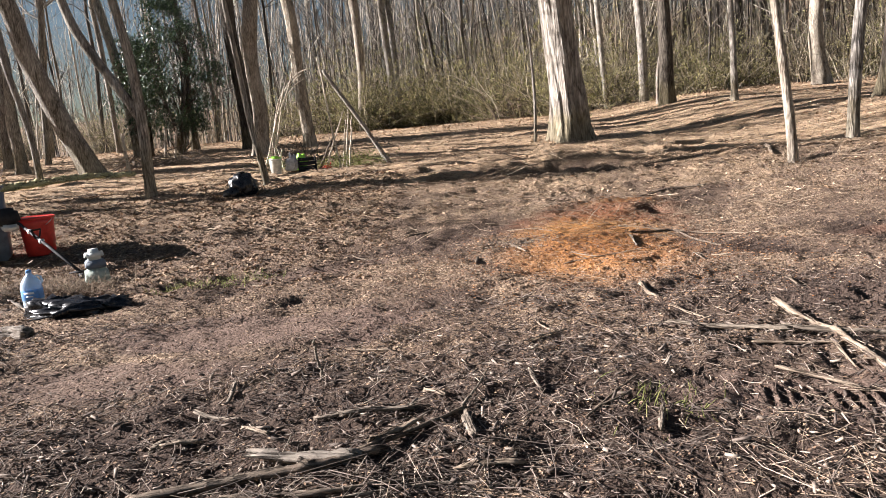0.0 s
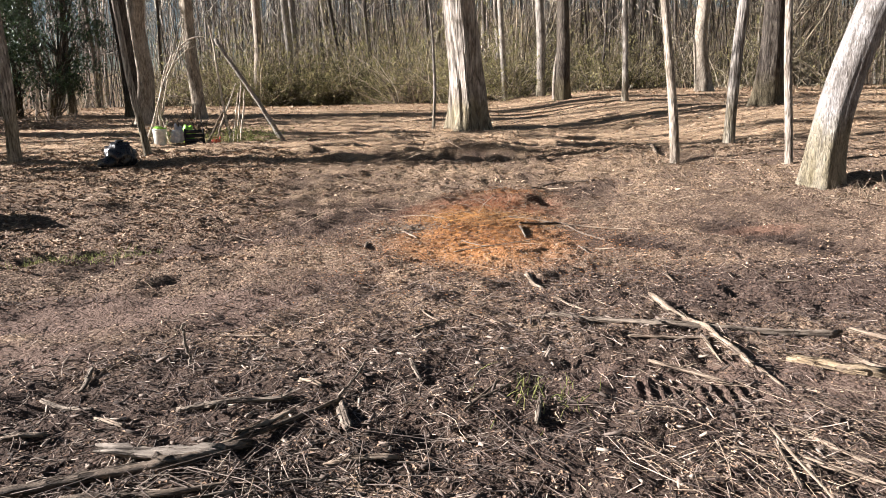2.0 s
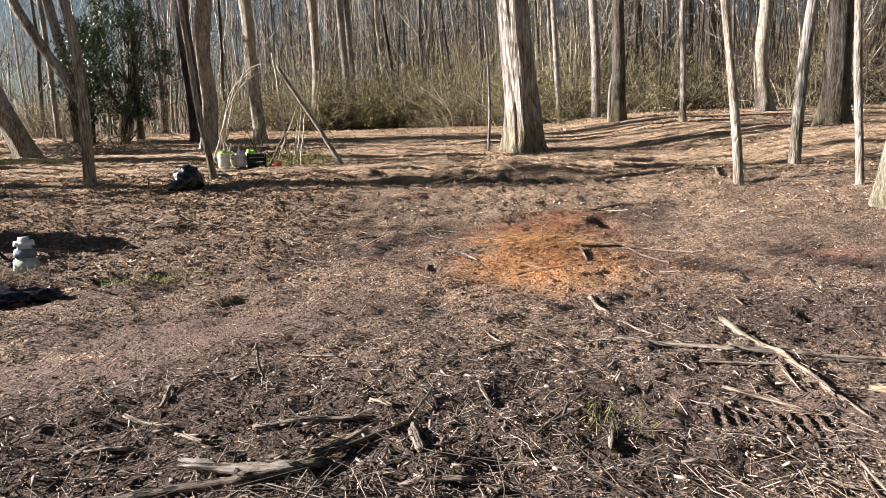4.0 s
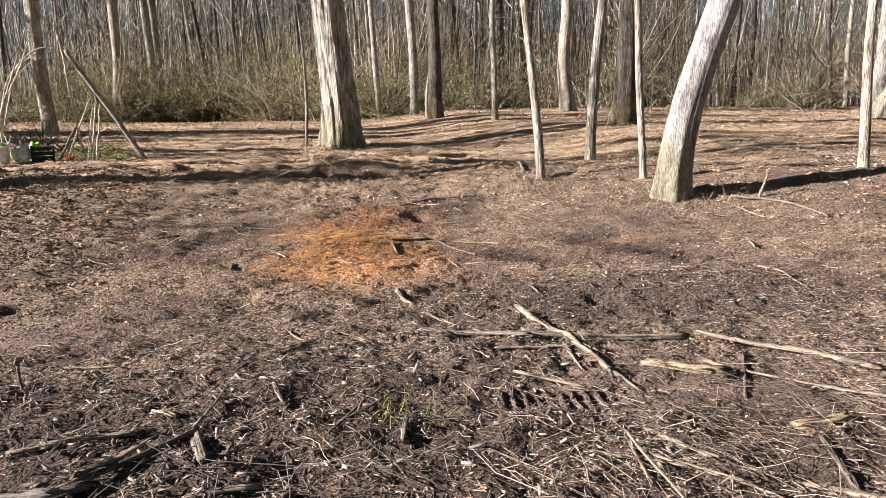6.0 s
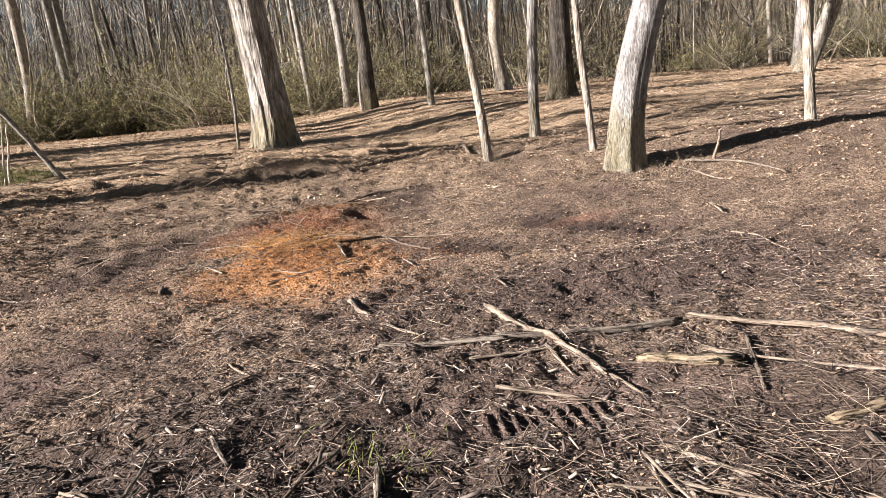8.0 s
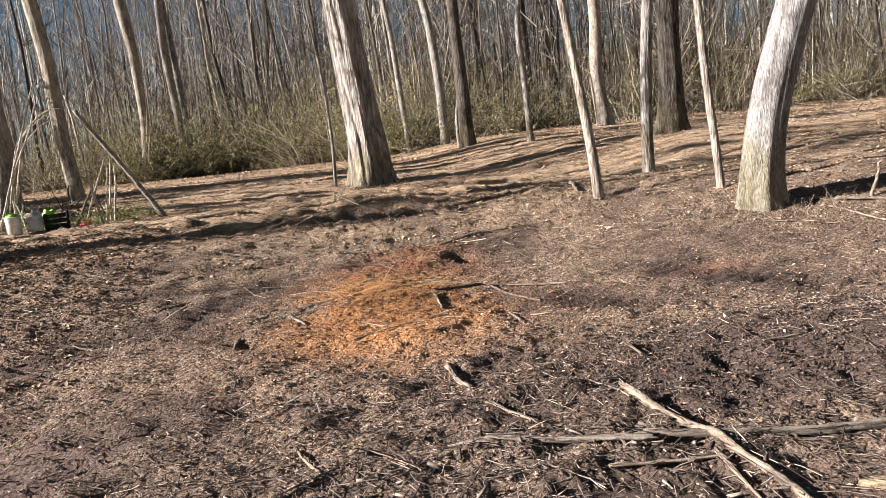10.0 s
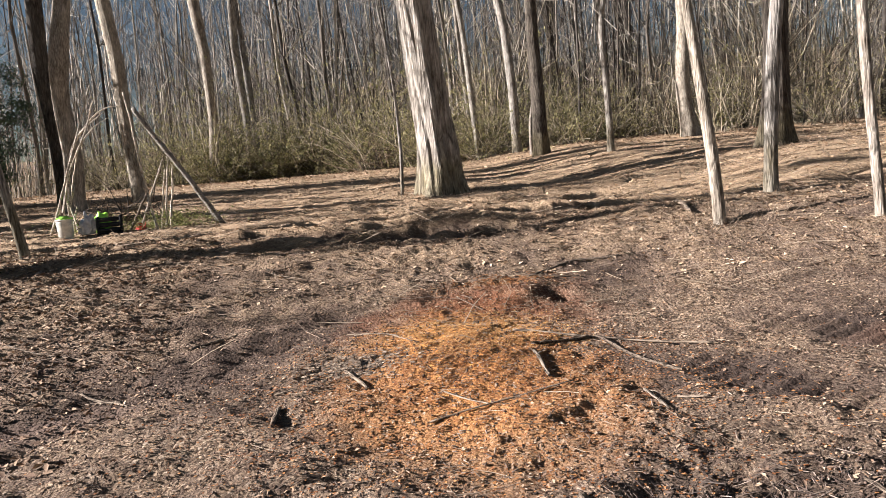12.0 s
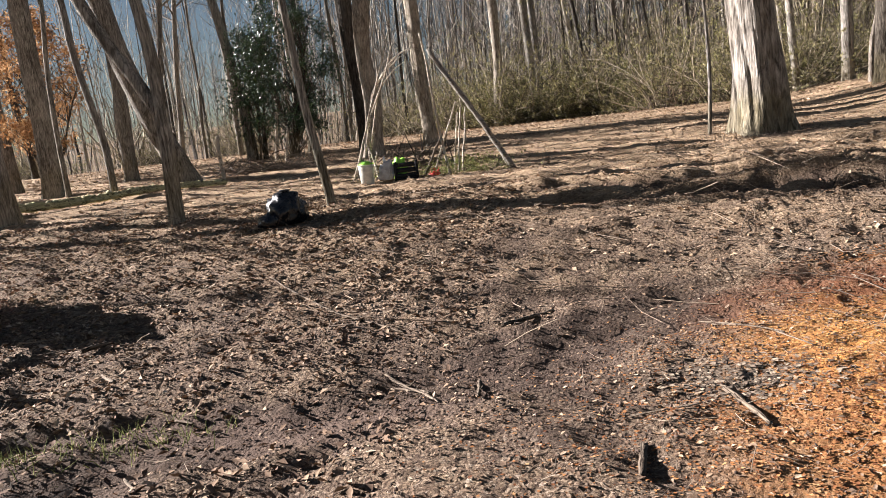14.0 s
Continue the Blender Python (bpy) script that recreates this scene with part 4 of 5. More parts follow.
def chip_litter(name, n, box, length, radius, seed, mat, label, gauss=False, mud=0.75, clump=0.6, flat=0.18, bend=0.0, category="wood chips", slim=False, heading=None):
    rng = np.random.default_rng(seed)
    x, y = thin_out(*scatter(n, *box, rng, not gauss), rng, mud, clump, seed)
    n = len(x)
    L, r = rng.uniform(*length, n) * rng.uniform(0.5, 1.0, n), rng.uniform(*radius, n)
    a, t = rng.uniform(0, 2 * math.pi, n), rng.normal(0, flat, n)
    if heading is not None:
        a = np.where(rng.uniform(0, 1, n) < 0.7, radians(heading) + rng.normal(0, 0.45, n), a)
    d = np.stack([np.cos(a) * np.cos(t), np.sin(a) * np.cos(t), np.sin(t)], 1)
    c = np.stack([x, y, ground_z(x, y) + r * 0.8 + np.abs(np.sin(t)) * L * 0.4], 1)
    m = 3 if bend else 2
    s = np.linspace(-0.5, 0.5, m)
    P = c[:, None] + d[:, None] * (L[:, None] * s[None])[:, :, None]
    if bend:
        P[:, 1] += rng.normal(0, 1, (n, 3)) * (L * bend)[:, None] * (1, 1, 0.2)
        P[:, :, 2] = np.maximum(P[:, :, 2], ground_z(P[:, :, 0], P[:, :, 1]) + r[:, None])
    if slim:
        P, m = P[:, ::2], 2
    V, F = tubes(P, np.repeat(r[:, None], m, 1) * np.linspace(1, 0.75, m), 4 if not bend else 3, "flat" if not bend else False)
    obj(name, V, F, mat, shade=False, label=label, category=category, kind="stuff")


def fan(n, r0, r1, rng, spread=66, cx=0.5, cy=1.2, power=1.0):
    """Places over the clearing and slope, thinning with distance from its near edge."""
    r = r0 + (r1 - r0) * rng.uniform(0, 1, n) ** power
    a = radians(90) + np.radians(rng.uniform(-spread, spread, n))
    return cx + r * np.cos(a), cy + r * np.sin(a), r


def leaf_fan(name, n, r0, r1, size, seed, label, mat=M_LEAF, clump=0.6, grow=0.05, mud=0.75, power=1.0):
    rng = np.random.default_rng(seed)
    x, y, _ = fan(n, r0, r1, rng, power=power)
    x, y = thin_out(x, y, rng, mud, clump, seed)
    s = rng.uniform(*size, len(x)) * (1 + grow * np.maximum(np.hypot(x - 0.5, y - 1.2) - 3, 0))
    V, F = flakes(np.stack([x, y, ground_z(x, y) + s * 0.10], 1), s, rng, 0.3, 0.55, 0.2, plain_quad=True)
    obj(name, V, F, mat, shade=False, label=label, category="leaf litter", kind="stuff")


def dust_flakes(name, n, cx, cy, sx, sy, size, seed, label, clump=0.1, mat=M_ORANGE):
    rng = np.random.default_rng(seed)
    x, y = thin_out(rng.normal(cx, sx, n), rng.normal(cy, sy, n), rng, 0, clump, seed)
    s = rng.uniform(*size, len(x))
    V, F = flakes(np.stack([x, y, ground_z(x, y) + s * 0.10], 1), s, rng, 0.13, 0.75, 0.08, plain_quad=True)
    obj(name, V, F, mat, shade=False, label=label, category="sawdust", kind="stuff")


leaf_fan("leaf_litter", 125000, 1.2, 12.0, (0.006, 0.024), 61, "dry brown leaves strewn over the clearing", clump=0.8, mud=0.95)
leaf_fan("slope_leaf_litter", 70000, 8.0, 38.0, (0.022, 0.055), 63, "dry golden leaves over the wooded slope", M_SLOPE_LEAF, clump=0.6, grow=0.05)
leaf_fan("path_litter", 60000, 3.0, 11.0, (0.012, 0.03), 64, "fine dry leaf crumbs over the trodden ground", clump=0.5, mud=0.6, power=0.7)
leaf_litter("shaded_leaf_litter", 18000, (-4.2, 9.6, 3.6, 3.4), (0.025, 0.065), 62, "curled dry oak leaves in the tree shade")
chip_litter("mulch", 38000, (0.6, 3.3, 3.8, 2.0), (0.02, 0.11), (0.0009, 0.003), 70, M_MULCH, "dark shredded mulch and bark fibres", mud=0.9, flat=0.28, bend=0.12, clump=0.5, category="mulch", slim=True)
chip_litter("wood_chips", 11000, (0.5, 3.7, 3.6, 2.4), (0.015, 0.05), (0.0015, 0.004), 71, M_CHIP, "shredded bark and wood chips on dark earth", mud=0.92)
chip_litter("earth_crumbs", 6000, (0.4, 4.2, 4.0, 2.9), (0.006, 0.02), (0.002, 0.006), 72, M_CLOD, "dark crumbs of earth and bark", flat=0.6, category="earth crumbs")
chip_litter("clods", 3600, (3.0, 4.6, 0.9, 0.4), (0.006, 0.022), (0.002, 0.0065), 81, M_CLOD, "damp clods of churned dark earth", gauss=True, mud=0.0, clump=0.6, flat=0.6, category="earth clods")
chip_litter("clods", 2000, (-0.3, 7.6, 0.9, 0.5), (0.006, 0.022), (0.002, 0.006), 82, M_CLOD, "damp clods along the wheel track", gauss=True, mud=0.0, clump=0.7, flat=0.6, category="earth clods")
chip_litter("twigs", 3000, (1.0, 5.0, 4.8, 3.8), (0.05, 0.22), (0.001, 0.0026), 73, M_STRAW, "broken twigs and dry stems lying about", mud=0.9, bend=0.08, category="twigs")
chip_litter("dry_stems", 1000, (2.25, 2.5, 0.75, 0.45), (0.10, 0.42), (0.0007, 0.0018), 74, M_STRAW, "mat of flattened pale dry stems", gauss=True, mud=0.2, clump=0.2, bend=0.10, category="dry stems", heading=-62)
chip_litter("twig_tangle", 300, (-0.35, 2.70, 0.6, 0.14), (0.15, 0.55), (0.0012, 0.003), 78, M_TWIG, "tangle of thin bare grey twigs by the cut log", gauss=True, mud=0.0, clump=0.1, bend=0.14, category="twigs", flat=0.12)
chip_litter("mulch_twigs", 3200, (0.2, 3.3, 2.0, 0.85), (0.03, 0.13), (0.0012, 0.0032), 79, M_TWIG, "short grey twigs and bark strips in dark mulch", mud=0.3, clump=0.4, bend=0.08, category="twigs", flat=0.25)
chip_litter("bark_chunks", 700, (0.2, 3.3, 1.9, 0.9), (0.03, 0.085), (0.004, 0.009), 80, M_TWIG, "chunks of bark and split wood in dark mulch", mud=0.5, clump=0.6, category="wood chips", flat=0.3)
chip_litter("slope_twigs", 5000, (3.5, 15.0, 12.0, 7.0), (0.2, 0.7), (0.002, 0.005), 75, M_STRAW, "broken stems across the wooded slope", bend=0.08, category="twigs")
dust_flakes("fresh_sawdust", 34000, 1.50, 7.66, 0.30, 0.32, (0.006, 0.018), 76, "fresh pale orange sawdust heaped on earth", mat=M_SAWDUST)
dust_flakes("orange_chips", 34000, 1.40, 7.25, 0.42, 0.52, (0.006, 0.019), 83, "orange-brown wood chips round the sawdust heap", 0.3)
dust_flakes("scattered_sawdust", 18000, 1.40, 6.5, 0.75, 0.8, (0.006, 0.02), 77, "orange wood chips thinly scattered on leaves", 0.6)
dust_flakes("pale_splinters", 1500, 0.77, 7.30, 0.16, 0.12, (0.012, 0.04), 84, "heap of pale wood splinters beside the sawdust", mat=M_STRAW)
dust_flakes("loose_clay", 2500, 2.10, 9.0, 0.28, 0.12, (0.01, 0.03), 85, "orange clay crumbs thrown up by the hole", mat=M_ORANGE)


# ---- fallen branches ----
def wood(name, a, b_, c, scale=40):
    """Bare weathered wood: streaks along the grain, dark splits, patches of clinging bark and dirt."""
    m, nt, b = material(name, 0.85, 0.2)
    n = noise_tex(nt, coords(nt, (0.08, 1, 1)), scale * 3, 6, 0.75, 0.3)
    n2 = noise_tex(nt, coords(nt, (0.4, 1, 1)), 14, 4, 0.65)
    split = ramp(nt, noise_tex(nt, coords(nt, (0.04, 1, 1)), scale * 2.2, 3, 0.5), (0.36, (0.22, 0.2, 0.18)), (0.44, (1, 1, 1)))
    col = mix(nt, 0.35, ramp(nt, n, (0.34, a), (0.5, b_), (0.66, c)), ramp(nt, n2, (0.38, a), (0.62, c)))
    col = mix(nt, 1.0, col, split, "MULTIPLY")
    patch = ramp(nt, noise_tex(nt, coords(nt, (0.5, 1, 1)), 9, 5, 0.7), (0.56, (0, 0, 0)), (0.62, (1, 1, 1)))
    col = mix(nt, math_node(nt, "MULTIPLY", patch, 0.7), col, ramp(nt, n, (0.35, (0.05, 0.038, 0.03)), (0.65, (0.15, 0.115, 0.09))))
    nt.links.new(col, b.inputs["Base Color"])
    bump(nt, b, math_node(nt, "ADD", n, split), 0.9, 0.012)
    return m


WOODS = {"g": wood("weathered_wood", (0.075, 0.06, 0.048), (0.20, 0.162, 0.125), (0.36, 0.30, 0.235)),
         "p": wood("stripped_wood", (0.10, 0.073, 0.053), (0.24, 0.182, 0.132), (0.41, 0.332, 0.25)),
         "d": wood("damp_wood", (0.05, 0.038, 0.028), (0.13, 0.10, 0.075), (0.25, 0.195, 0.145)),
         "y": wood("yellow_wood", (0.10, 0.07, 0.042), (0.25, 0.185, 0.115), (0.42, 0.335, 0.22)),
         "log": wood("grey_log", (0.09, 0.075, 0.062), (0.23, 0.195, 0.16), (0.39, 0.34, 0.28))}
WORDS = {"g": "weathered grey-brown broken branch lying on the earth", "p": "pale stripped broken branch lying on wood chips",
         "d": "dark damp broken branch lying on the earth", "y": "yellowish rotten piece of log lying among stems", "log": "short grey cut log lying on wood chips"}
stick_count = 0


def stick(kind, r0, r1, *pts, lift=0.0):
    """A fallen branch: bumpy, tapered, bent a little, its broken ends ragged."""
    global stick_count
    stick_count += 1
    rng = np.random.default_rng(stick_count * 31)
    pts = np.array(pts, float)
    d = np.concatenate([[0], np.cumsum(np.linalg.norm(np.diff(pts, axis=0), axis=1))])
    n = max(9, int(d[-1] / 0.03))
    t = np.linspace(0, d[-1], n)
    x, y = np.interp(t, d, pts[:, 0]), np.interp(t, d, pts[:, 1])
    for _ in range(3):
        x[1:-1] = 0.25 * x[:-2] + 0.5 * x[1:-1] + 0.25 * x[2:]
        y[1:-1] = 0.25 * y[:-2] + 0.5 * y[1:-1] + 0.25 * y[2:]
    r = np.interp(t, (0, d[-1]), (r0, r1)) * (0.84 + rng.normal(0, 0.07, n) + 0.2 * np.exp(-((t - d[-1] * rng.uniform(0.2, 0.8)) / 0.03) ** 2))
    x, y = x + r0 * 0.22 * np.sin(t * 17 + stick_count), y + r0 * 0.22 * np.sin(t * 13 + 2 * stick_count)
    z = ground_z(x, y)
    zs = z.copy()
    for _ in range(n * 2):
        zs[1:-1] = 0.25 * zs[:-2] + 0.5 * zs[1:-1] + 0.25 * zs[2:]
    z = zs + max(0.0, float(np.percentile(z - zs, 70))) + r * 0.7 + 0.006 + lift
    c = np.array([x.mean(), y.mean(), z.mean()])
    yaw = math.atan2(y[-1] - y[0], x[-1] - x[0])
    cs, sn = math.cos(yaw), math.sin(yaw)
    P = np.stack([x, y, z], 1) - c
    P = np.stack([P[:, 0] * cs + P[:, 1] * sn, -P[:, 0] * sn + P[:, 1] * cs, P[:, 2]], 1)
    sides = 12
    V, F = tubes(P[None], r[None], sides)
    ang = np.tile(np.arange(sides), n + 2)
    ridge = rng.normal(0, 0.17, sides)[ang] + rng.normal(0, 0.10, len(V)) - 0.28 * (ang == stick_count % sides)
    axis_pts = np.repeat(np.concatenate([P[:1], P, P[-1:]]), sides, 0)
    V = axis_pts + (V - axis_pts) * (1 + ridge)[:, None] * ((1, 1, 0.72) if kind == "p" else (1, 1, 1))
    for end, sgn in ((slice(0, 2 * sides), -1), (slice(-2 * sides, None), 1)):
        V[end, 0] += sgn * np.tile(rng.uniform(-0.6, 2.2, sides), 2) * r.mean()
    root = tagged(new("fallen_branch" if kind not in ("log", "y") else "log", None), WORDS[kind], "branch" if kind not in ("log", "y") else "log", "fallen branches")
    root.location, root.rotation_euler = c, (0, 0, yaw)
    obj("stem", V, F, WOODS[kind], root)
    if d[-1] > 0.3 and kind != "log":
        k = rng.integers(1, n - 1, 3)
        D = np.stack([rng.normal(0, 1, 3), rng.normal(0, 1, 3), rng.uniform(0.0, 0.4, 3)], 1)
        Q, R = sprays(P[k], D, rng.uniform(0.04, 0.14, 3), r[k] * 0.4, 4, rng, 0.2, 0)
        for one in range(3):
            V, F = tubes(Q[one:one + 1], R[one:one + 1], 5)
            obj("side_shoot", V, F, WOODS[kind], root)
    return root


stick("log", 0.027, 0.026, (-0.64, 2.92), (-0.27, 2.85), lift=0.012)
stick("d", 0.026, 0.020, (-1.05, 2.72), (-0.67, 2.78), (-0.40, 2.80), (-0.15, 2.89))
stick("d", 0.016, 0.010, (-0.23, 2.89), (-0.04, 3.04), (0.17, 3.23))
stick("g", 0.008, 0.003, (0.17, 3.23), (0.24, 3.42), (0.30, 3.68), lift=0.02)
stick("p", 0.021, 0.017, (-0.18, 2.96), (-0.03, 3.13), lift=0.01)
stick("d", 0.014, 0.009, (-0.70, 2.66), (-0.35, 2.62), (0.02, 2.70))
stick("g", 0.010, 0.006, (-0.30, 2.58), (0.05, 2.66), (0.30, 2.62))
stick("p", 0.016, 0.014, (-1.11, 3.17), (-0.96, 3.17))
stick("g", 0.013, 0.010, (-0.47, 3.27), (-0.27, 3.27), (-0.06, 3.28))
stick("p", 0.008, 0.007, (-0.50, 4.35), (-0.25, 4.27))
stick("p", 0.013, 0.010, (0.00, 3.50), (0.08, 3.40))
stick("g", 0.011, 0.009, (-1.10, 3.53), (-0.85, 3.38))
stick("p", 0.011, 0.009, (-0.81, 3.30), (-0.66, 3.16))
stick("g", 0.013, 0.012, (-1.00, 3.67), (-1.01, 3.85))
stick("g", 0.024, 0.019, (-1.15, 3.19), (-1.10, 3.24))
stick("g", 0.011, 0.009, (0.49, 3.56), (0.52, 3.39))
stick("g", 0.022, 0.018, (0.18, 3.15), (0.20, 2.95))
stick("p", 0.017, 0.013, (0.15, 2.74), (0.36, 2.73))
stick("g", 0.013, 0.010, (0.96, 3.04), (0.91, 2.90))
stick("p", 0.019, 0.012, (1.45, 5.26), (1.47, 4.93))
stick("p", 0.011, 0.009, (1.48, 4.65), (1.59, 4.36))
stick("g", 0.005, 0.010, (1.21, 4.33), (1.36, 4.23))
stick("g", 0.014, 0.016, (1.36, 4.23), (1.60, 4.07), (1.86, 3.94))
stick("g", 0.015, 0.020, (1.88, 3.97), (2.10, 3.88), (2.42, 3.78), (2.71, 3.71))
stick("p", 0.027, 0.016, (2.00, 4.37), (2.04, 4.03), (2.08, 3.84), (2.05, 3.58), (2.04, 3.36))
stick("p", 0.011, 0.004, (2.04, 3.36), (2.06, 3.25), (2.05, 3.10))
stick("p", 0.011, 0.005, (2.01, 3.78), (1.93, 3.43))
stick("p", 0.004, 0.007, (2.00, 4.74), (1.99, 4.33))
stick("p", 0.010, 0.009, (1.66, 3.85), (1.84, 3.79), (2.04, 3.74))
stick("p", 0.017, 0.015, (1.62, 3.47), (1.75, 3.34), (1.86, 3.22))
stick("p", 0.019, 0.023, (2.80, 3.70), (2.95, 3.51), (3.11, 3.30), (3.25, 2.98))
stick("y", 0.025, 0.030, (2.29, 3.40), (2.40, 3.28), (2.53, 3.17))
stick("p", 0.021, 0.016, (2.57, 3.34), (2.63, 3.23))
stick("d", 0.008, 0.008, (2.38, 5.08), (2.35, 4.86))
stick("p", 0.007, 0.007, (0.63, 4.55), (0.70, 4.24))
stick("p", 0.004, 0.003, (0.90, 4.35), (1.04, 4.12))
stick("d", 0.003, 0.004, (1.07, 4.11), (0.95, 3.86))
stick("g", 0.003, 0.005, (0.52, 4.13), (0.77, 4.26))
stick("p", 0.007, 0.005, (1.71, 2.67), (1.66, 2.42), (1.60, 2.14), lift=0.03)
stick("p", 0.008, 0.006, (1.70, 2.50), (1.86, 2.31), (1.98, 2.09), lift=0.02)
stick("p", 0.008, 0.006, (1.86, 2.77), (1.90, 2.60), (1.91, 2.44))
stick("d", 0.011, 0.009, (2.42, 2.46), (2.25, 2.16))
stick("d", 0.007, 0.005, (0.66, 3.02), (0.80, 3.22), (0.96, 3.45))
stick("d", 0.006, 0.005, (1.02, 3.42), (0.86, 3.20), (0.70, 3.10))
stick("p", 0.017, 0.013, (6.03, 7.57), (6.01, 7.22), (6.06, 6.94))
stick("g", 0.021, 0.013, (6.26, 7.73), (6.58, 7.26), (6.69, 6.69))
stick("p", 0.013, 0.009, (5.34, 7.55), (5.71, 7.15))
stick("p", 0.011, 0.008, (4.37, 5.07), (4.36, 4.76), (4.15, 4.34))
stick("p", 0.007, 0.007, (2.97, 4.75), (3.21, 4.75))
stick("p", 0.014, 0.010, (5.21, 6.21), (4.86, 5.67))
stick("d", 0.014, 0.010, (2.82, 3.37), (2.46, 2.92))
stick("p", 0.008, 0.009, (1.54, 2.62), (1.75, 2.47), (1.92, 2.26))
stick("p", 0.005, 0.007, (1.73, 2.69), (1.60, 2.33))
stick("p", 0.010, 0.008, (2.67, 3.17), (2.80, 2.90), (2.95, 2.63))
stick("y", 0.022, 0.018, (2.45, 2.60), (2.64, 2.57))
stick("d", 0.012, 0.012, (2.42, 2.46), (2.23, 2.10))
stick("p", 0.016, 0.018, (2.13, 2.24), (2.30, 2.06))
stick("p", 0.007, 0.008, (1.86, 2.76), (1.93, 2.44))
stick("g", 0.015, 0.011, (-0.35, 3.26), (-0.05, 3.29))
stick("p", 0.009, 0.007, (1.82, 7.51), (2.40, 7.22), (2.86, 6.87))
stick("d", 0.012, 0.012, (1.86, 7.18), (2.08, 7.21), (2.31, 7.28), (2.36, 6.81), (2.49, 6.53))
stick("g", 0.011, 0.007, (1.81, 7.02), (1.77, 6.62))
stick("p", 0.008, 0.006, (1.07, 6.24), (1.42, 6.33), (1.84, 6.45))
stick("p", 0.006, 0.005, (1.19, 6.60), (1.37, 6.33))
stick("g", 0.010, 0.006, (2.17, 6.32), (2.13, 5.98))
stick("p", 0.013, 0.009, (0.70, 7.17), (0.80, 6.85))
stick("p", 0.011, 0.009, (-0.93, 7.62), (-0.63, 7.37))
stick("p", 0.008, 0.005, (2.27, 6.15), (2.37, 6.06))
stick("p", 0.035, 0.025, (4.77, 10.91), (4.53, 10.17))
stick("p", 0.006, 0.006, (0.73, 8.23), (1.07, 7.83))
stick("d", 0.010, 0.011, (2.38, 9.03), (2.94, 9.44), (3.31, 9.29))
stick("p", 0.009, 0.007, (-0.87, 7.49), (-0.71, 7.42), (-0.56, 7.23))
stick("d", 0.009, 0.009, (-0.42, 7.56), (-0.34, 7.13))
stick("p", 0.006, 0.006, (0.31, 6.90), (0.57, 6.98))
stick("p", 0.007, 0.007, (-2.47, 9.43), (-1.57, 8.60), (-1.02, 8.29))
stick("d", 0.020, 0.013, (-3.24, 8.12), (-3.17, 8.30))
stick("d", 0.015, 0.012, (0.34, 6.64), (0.33, 6.43))
stick("p", 0.009, 0.007, (-1.66, 6.45), (-1.54, 6.36))
stick("p", 0.005, 0.004, (0.78, 8.12), (1.00, 7.96), (1.14, 7.57))
stick("p", 0.014, 0.011, (-0.39, 10.94), (0.19, 11.14), (0.82, 11.18))
stick("p", 0.012, 0.011, (-2.79, 7.73), (-2.55, 7.53))
stick("p", 0.008, 0.007, (-1.84, 7.06), (-1.74, 7.04))
stick("d", 0.017, 0.013, (-0.39, 8.29), (-0.12, 8.55))


# ---- things left in the clearing ----
def plain(name, col, rough=0.5, spec=0.4, grain=0.25, scale=14.0, metal=0.0):
    """Plastic, cloth or painted metal, dusty and a little uneven."""
    m, nt, b = material(name, rough, spec)
    n = noise_tex(nt, coords(nt), scale, 5, 0.65)
    lo = tuple(c * (1 - grain) for c in col)
    hi = tuple(min(c * (1 + grain * 0.6) + 0.01, 1) for c in col)
    nt.links.new(ramp(nt, n, (0.3, lo), (0.7, hi)), b.inputs["Base Color"])
    nt.links.new(ramp(nt, n, (0.3, (rough * 0.7,) * 3), (0.7, (min(rough * 1.3, 1),) * 3)), b.inputs["Roughness"])
    b.inputs["Metallic"].default_value = metal
    bump(nt, b, n, 0.15, 0.01)
    return m


def thing(name, x, y, label, category, group="", z=None, turn=0.0):
    e = tagged(new(name), label, category, group)
    e.location = (x, y, float(ground_z(x, y)) if z is None else z)
    e.rotation_euler = (0, 0, radians(turn))
    return e


def part(name, bm, mat, parent, label=""):
    me = bpy.data.meshes.new(name)
    bm.to_mesh(me)
    bm.free()
    smooth(me)
    me.materials.append(mat)
    ob = new(name, me)
    ob.parent = parent
    return tagged(ob, label)


def turned(profile, n=28, wob=0.0, seed=0):
    """A turned shape from (radius, height) pairs."""
    bm = bmesh.new()
    rings = []
    for k, (r, z) in enumerate(profile):
        rings.append([bm.verts.new((r * math.cos(a) * (1 + wob * math.sin(3 * a + k + seed)), r * math.sin(a) * (1 + wob * math.cos(2 * a + k)), z))
                      for a in (2 * math.pi * i / n for i in range(n))])
    for a, b in zip(rings, rings[1:]):
        for i in range(n):
            bm.faces.new((a[i], a[(i + 1) % n], b[(i + 1) % n], b[i]))
    for ring, flip in ((rings[0], True), (rings[-1], False)):
        bm.faces.new(ring[::-1] if flip else ring)
    return bm


def box(sx, sy, sz, at=(0, 0, 0), bevel=0.015, taper=1.0):
    bm = bmesh.new()
    bmesh.ops.create_cube(bm, size=1)
    for v in bm.verts:
        k = taper if v.co.z > 0 else 1.0
        v.co = Vector((v.co.x * sx * k, v.co.y * sy * k, v.co.z * sz + sz / 2)) + Vector(at)
    bmesh.ops.bevel(bm, geom=bm.edges[:], offset=bevel, segments=2, affect="EDGES")
    return bm


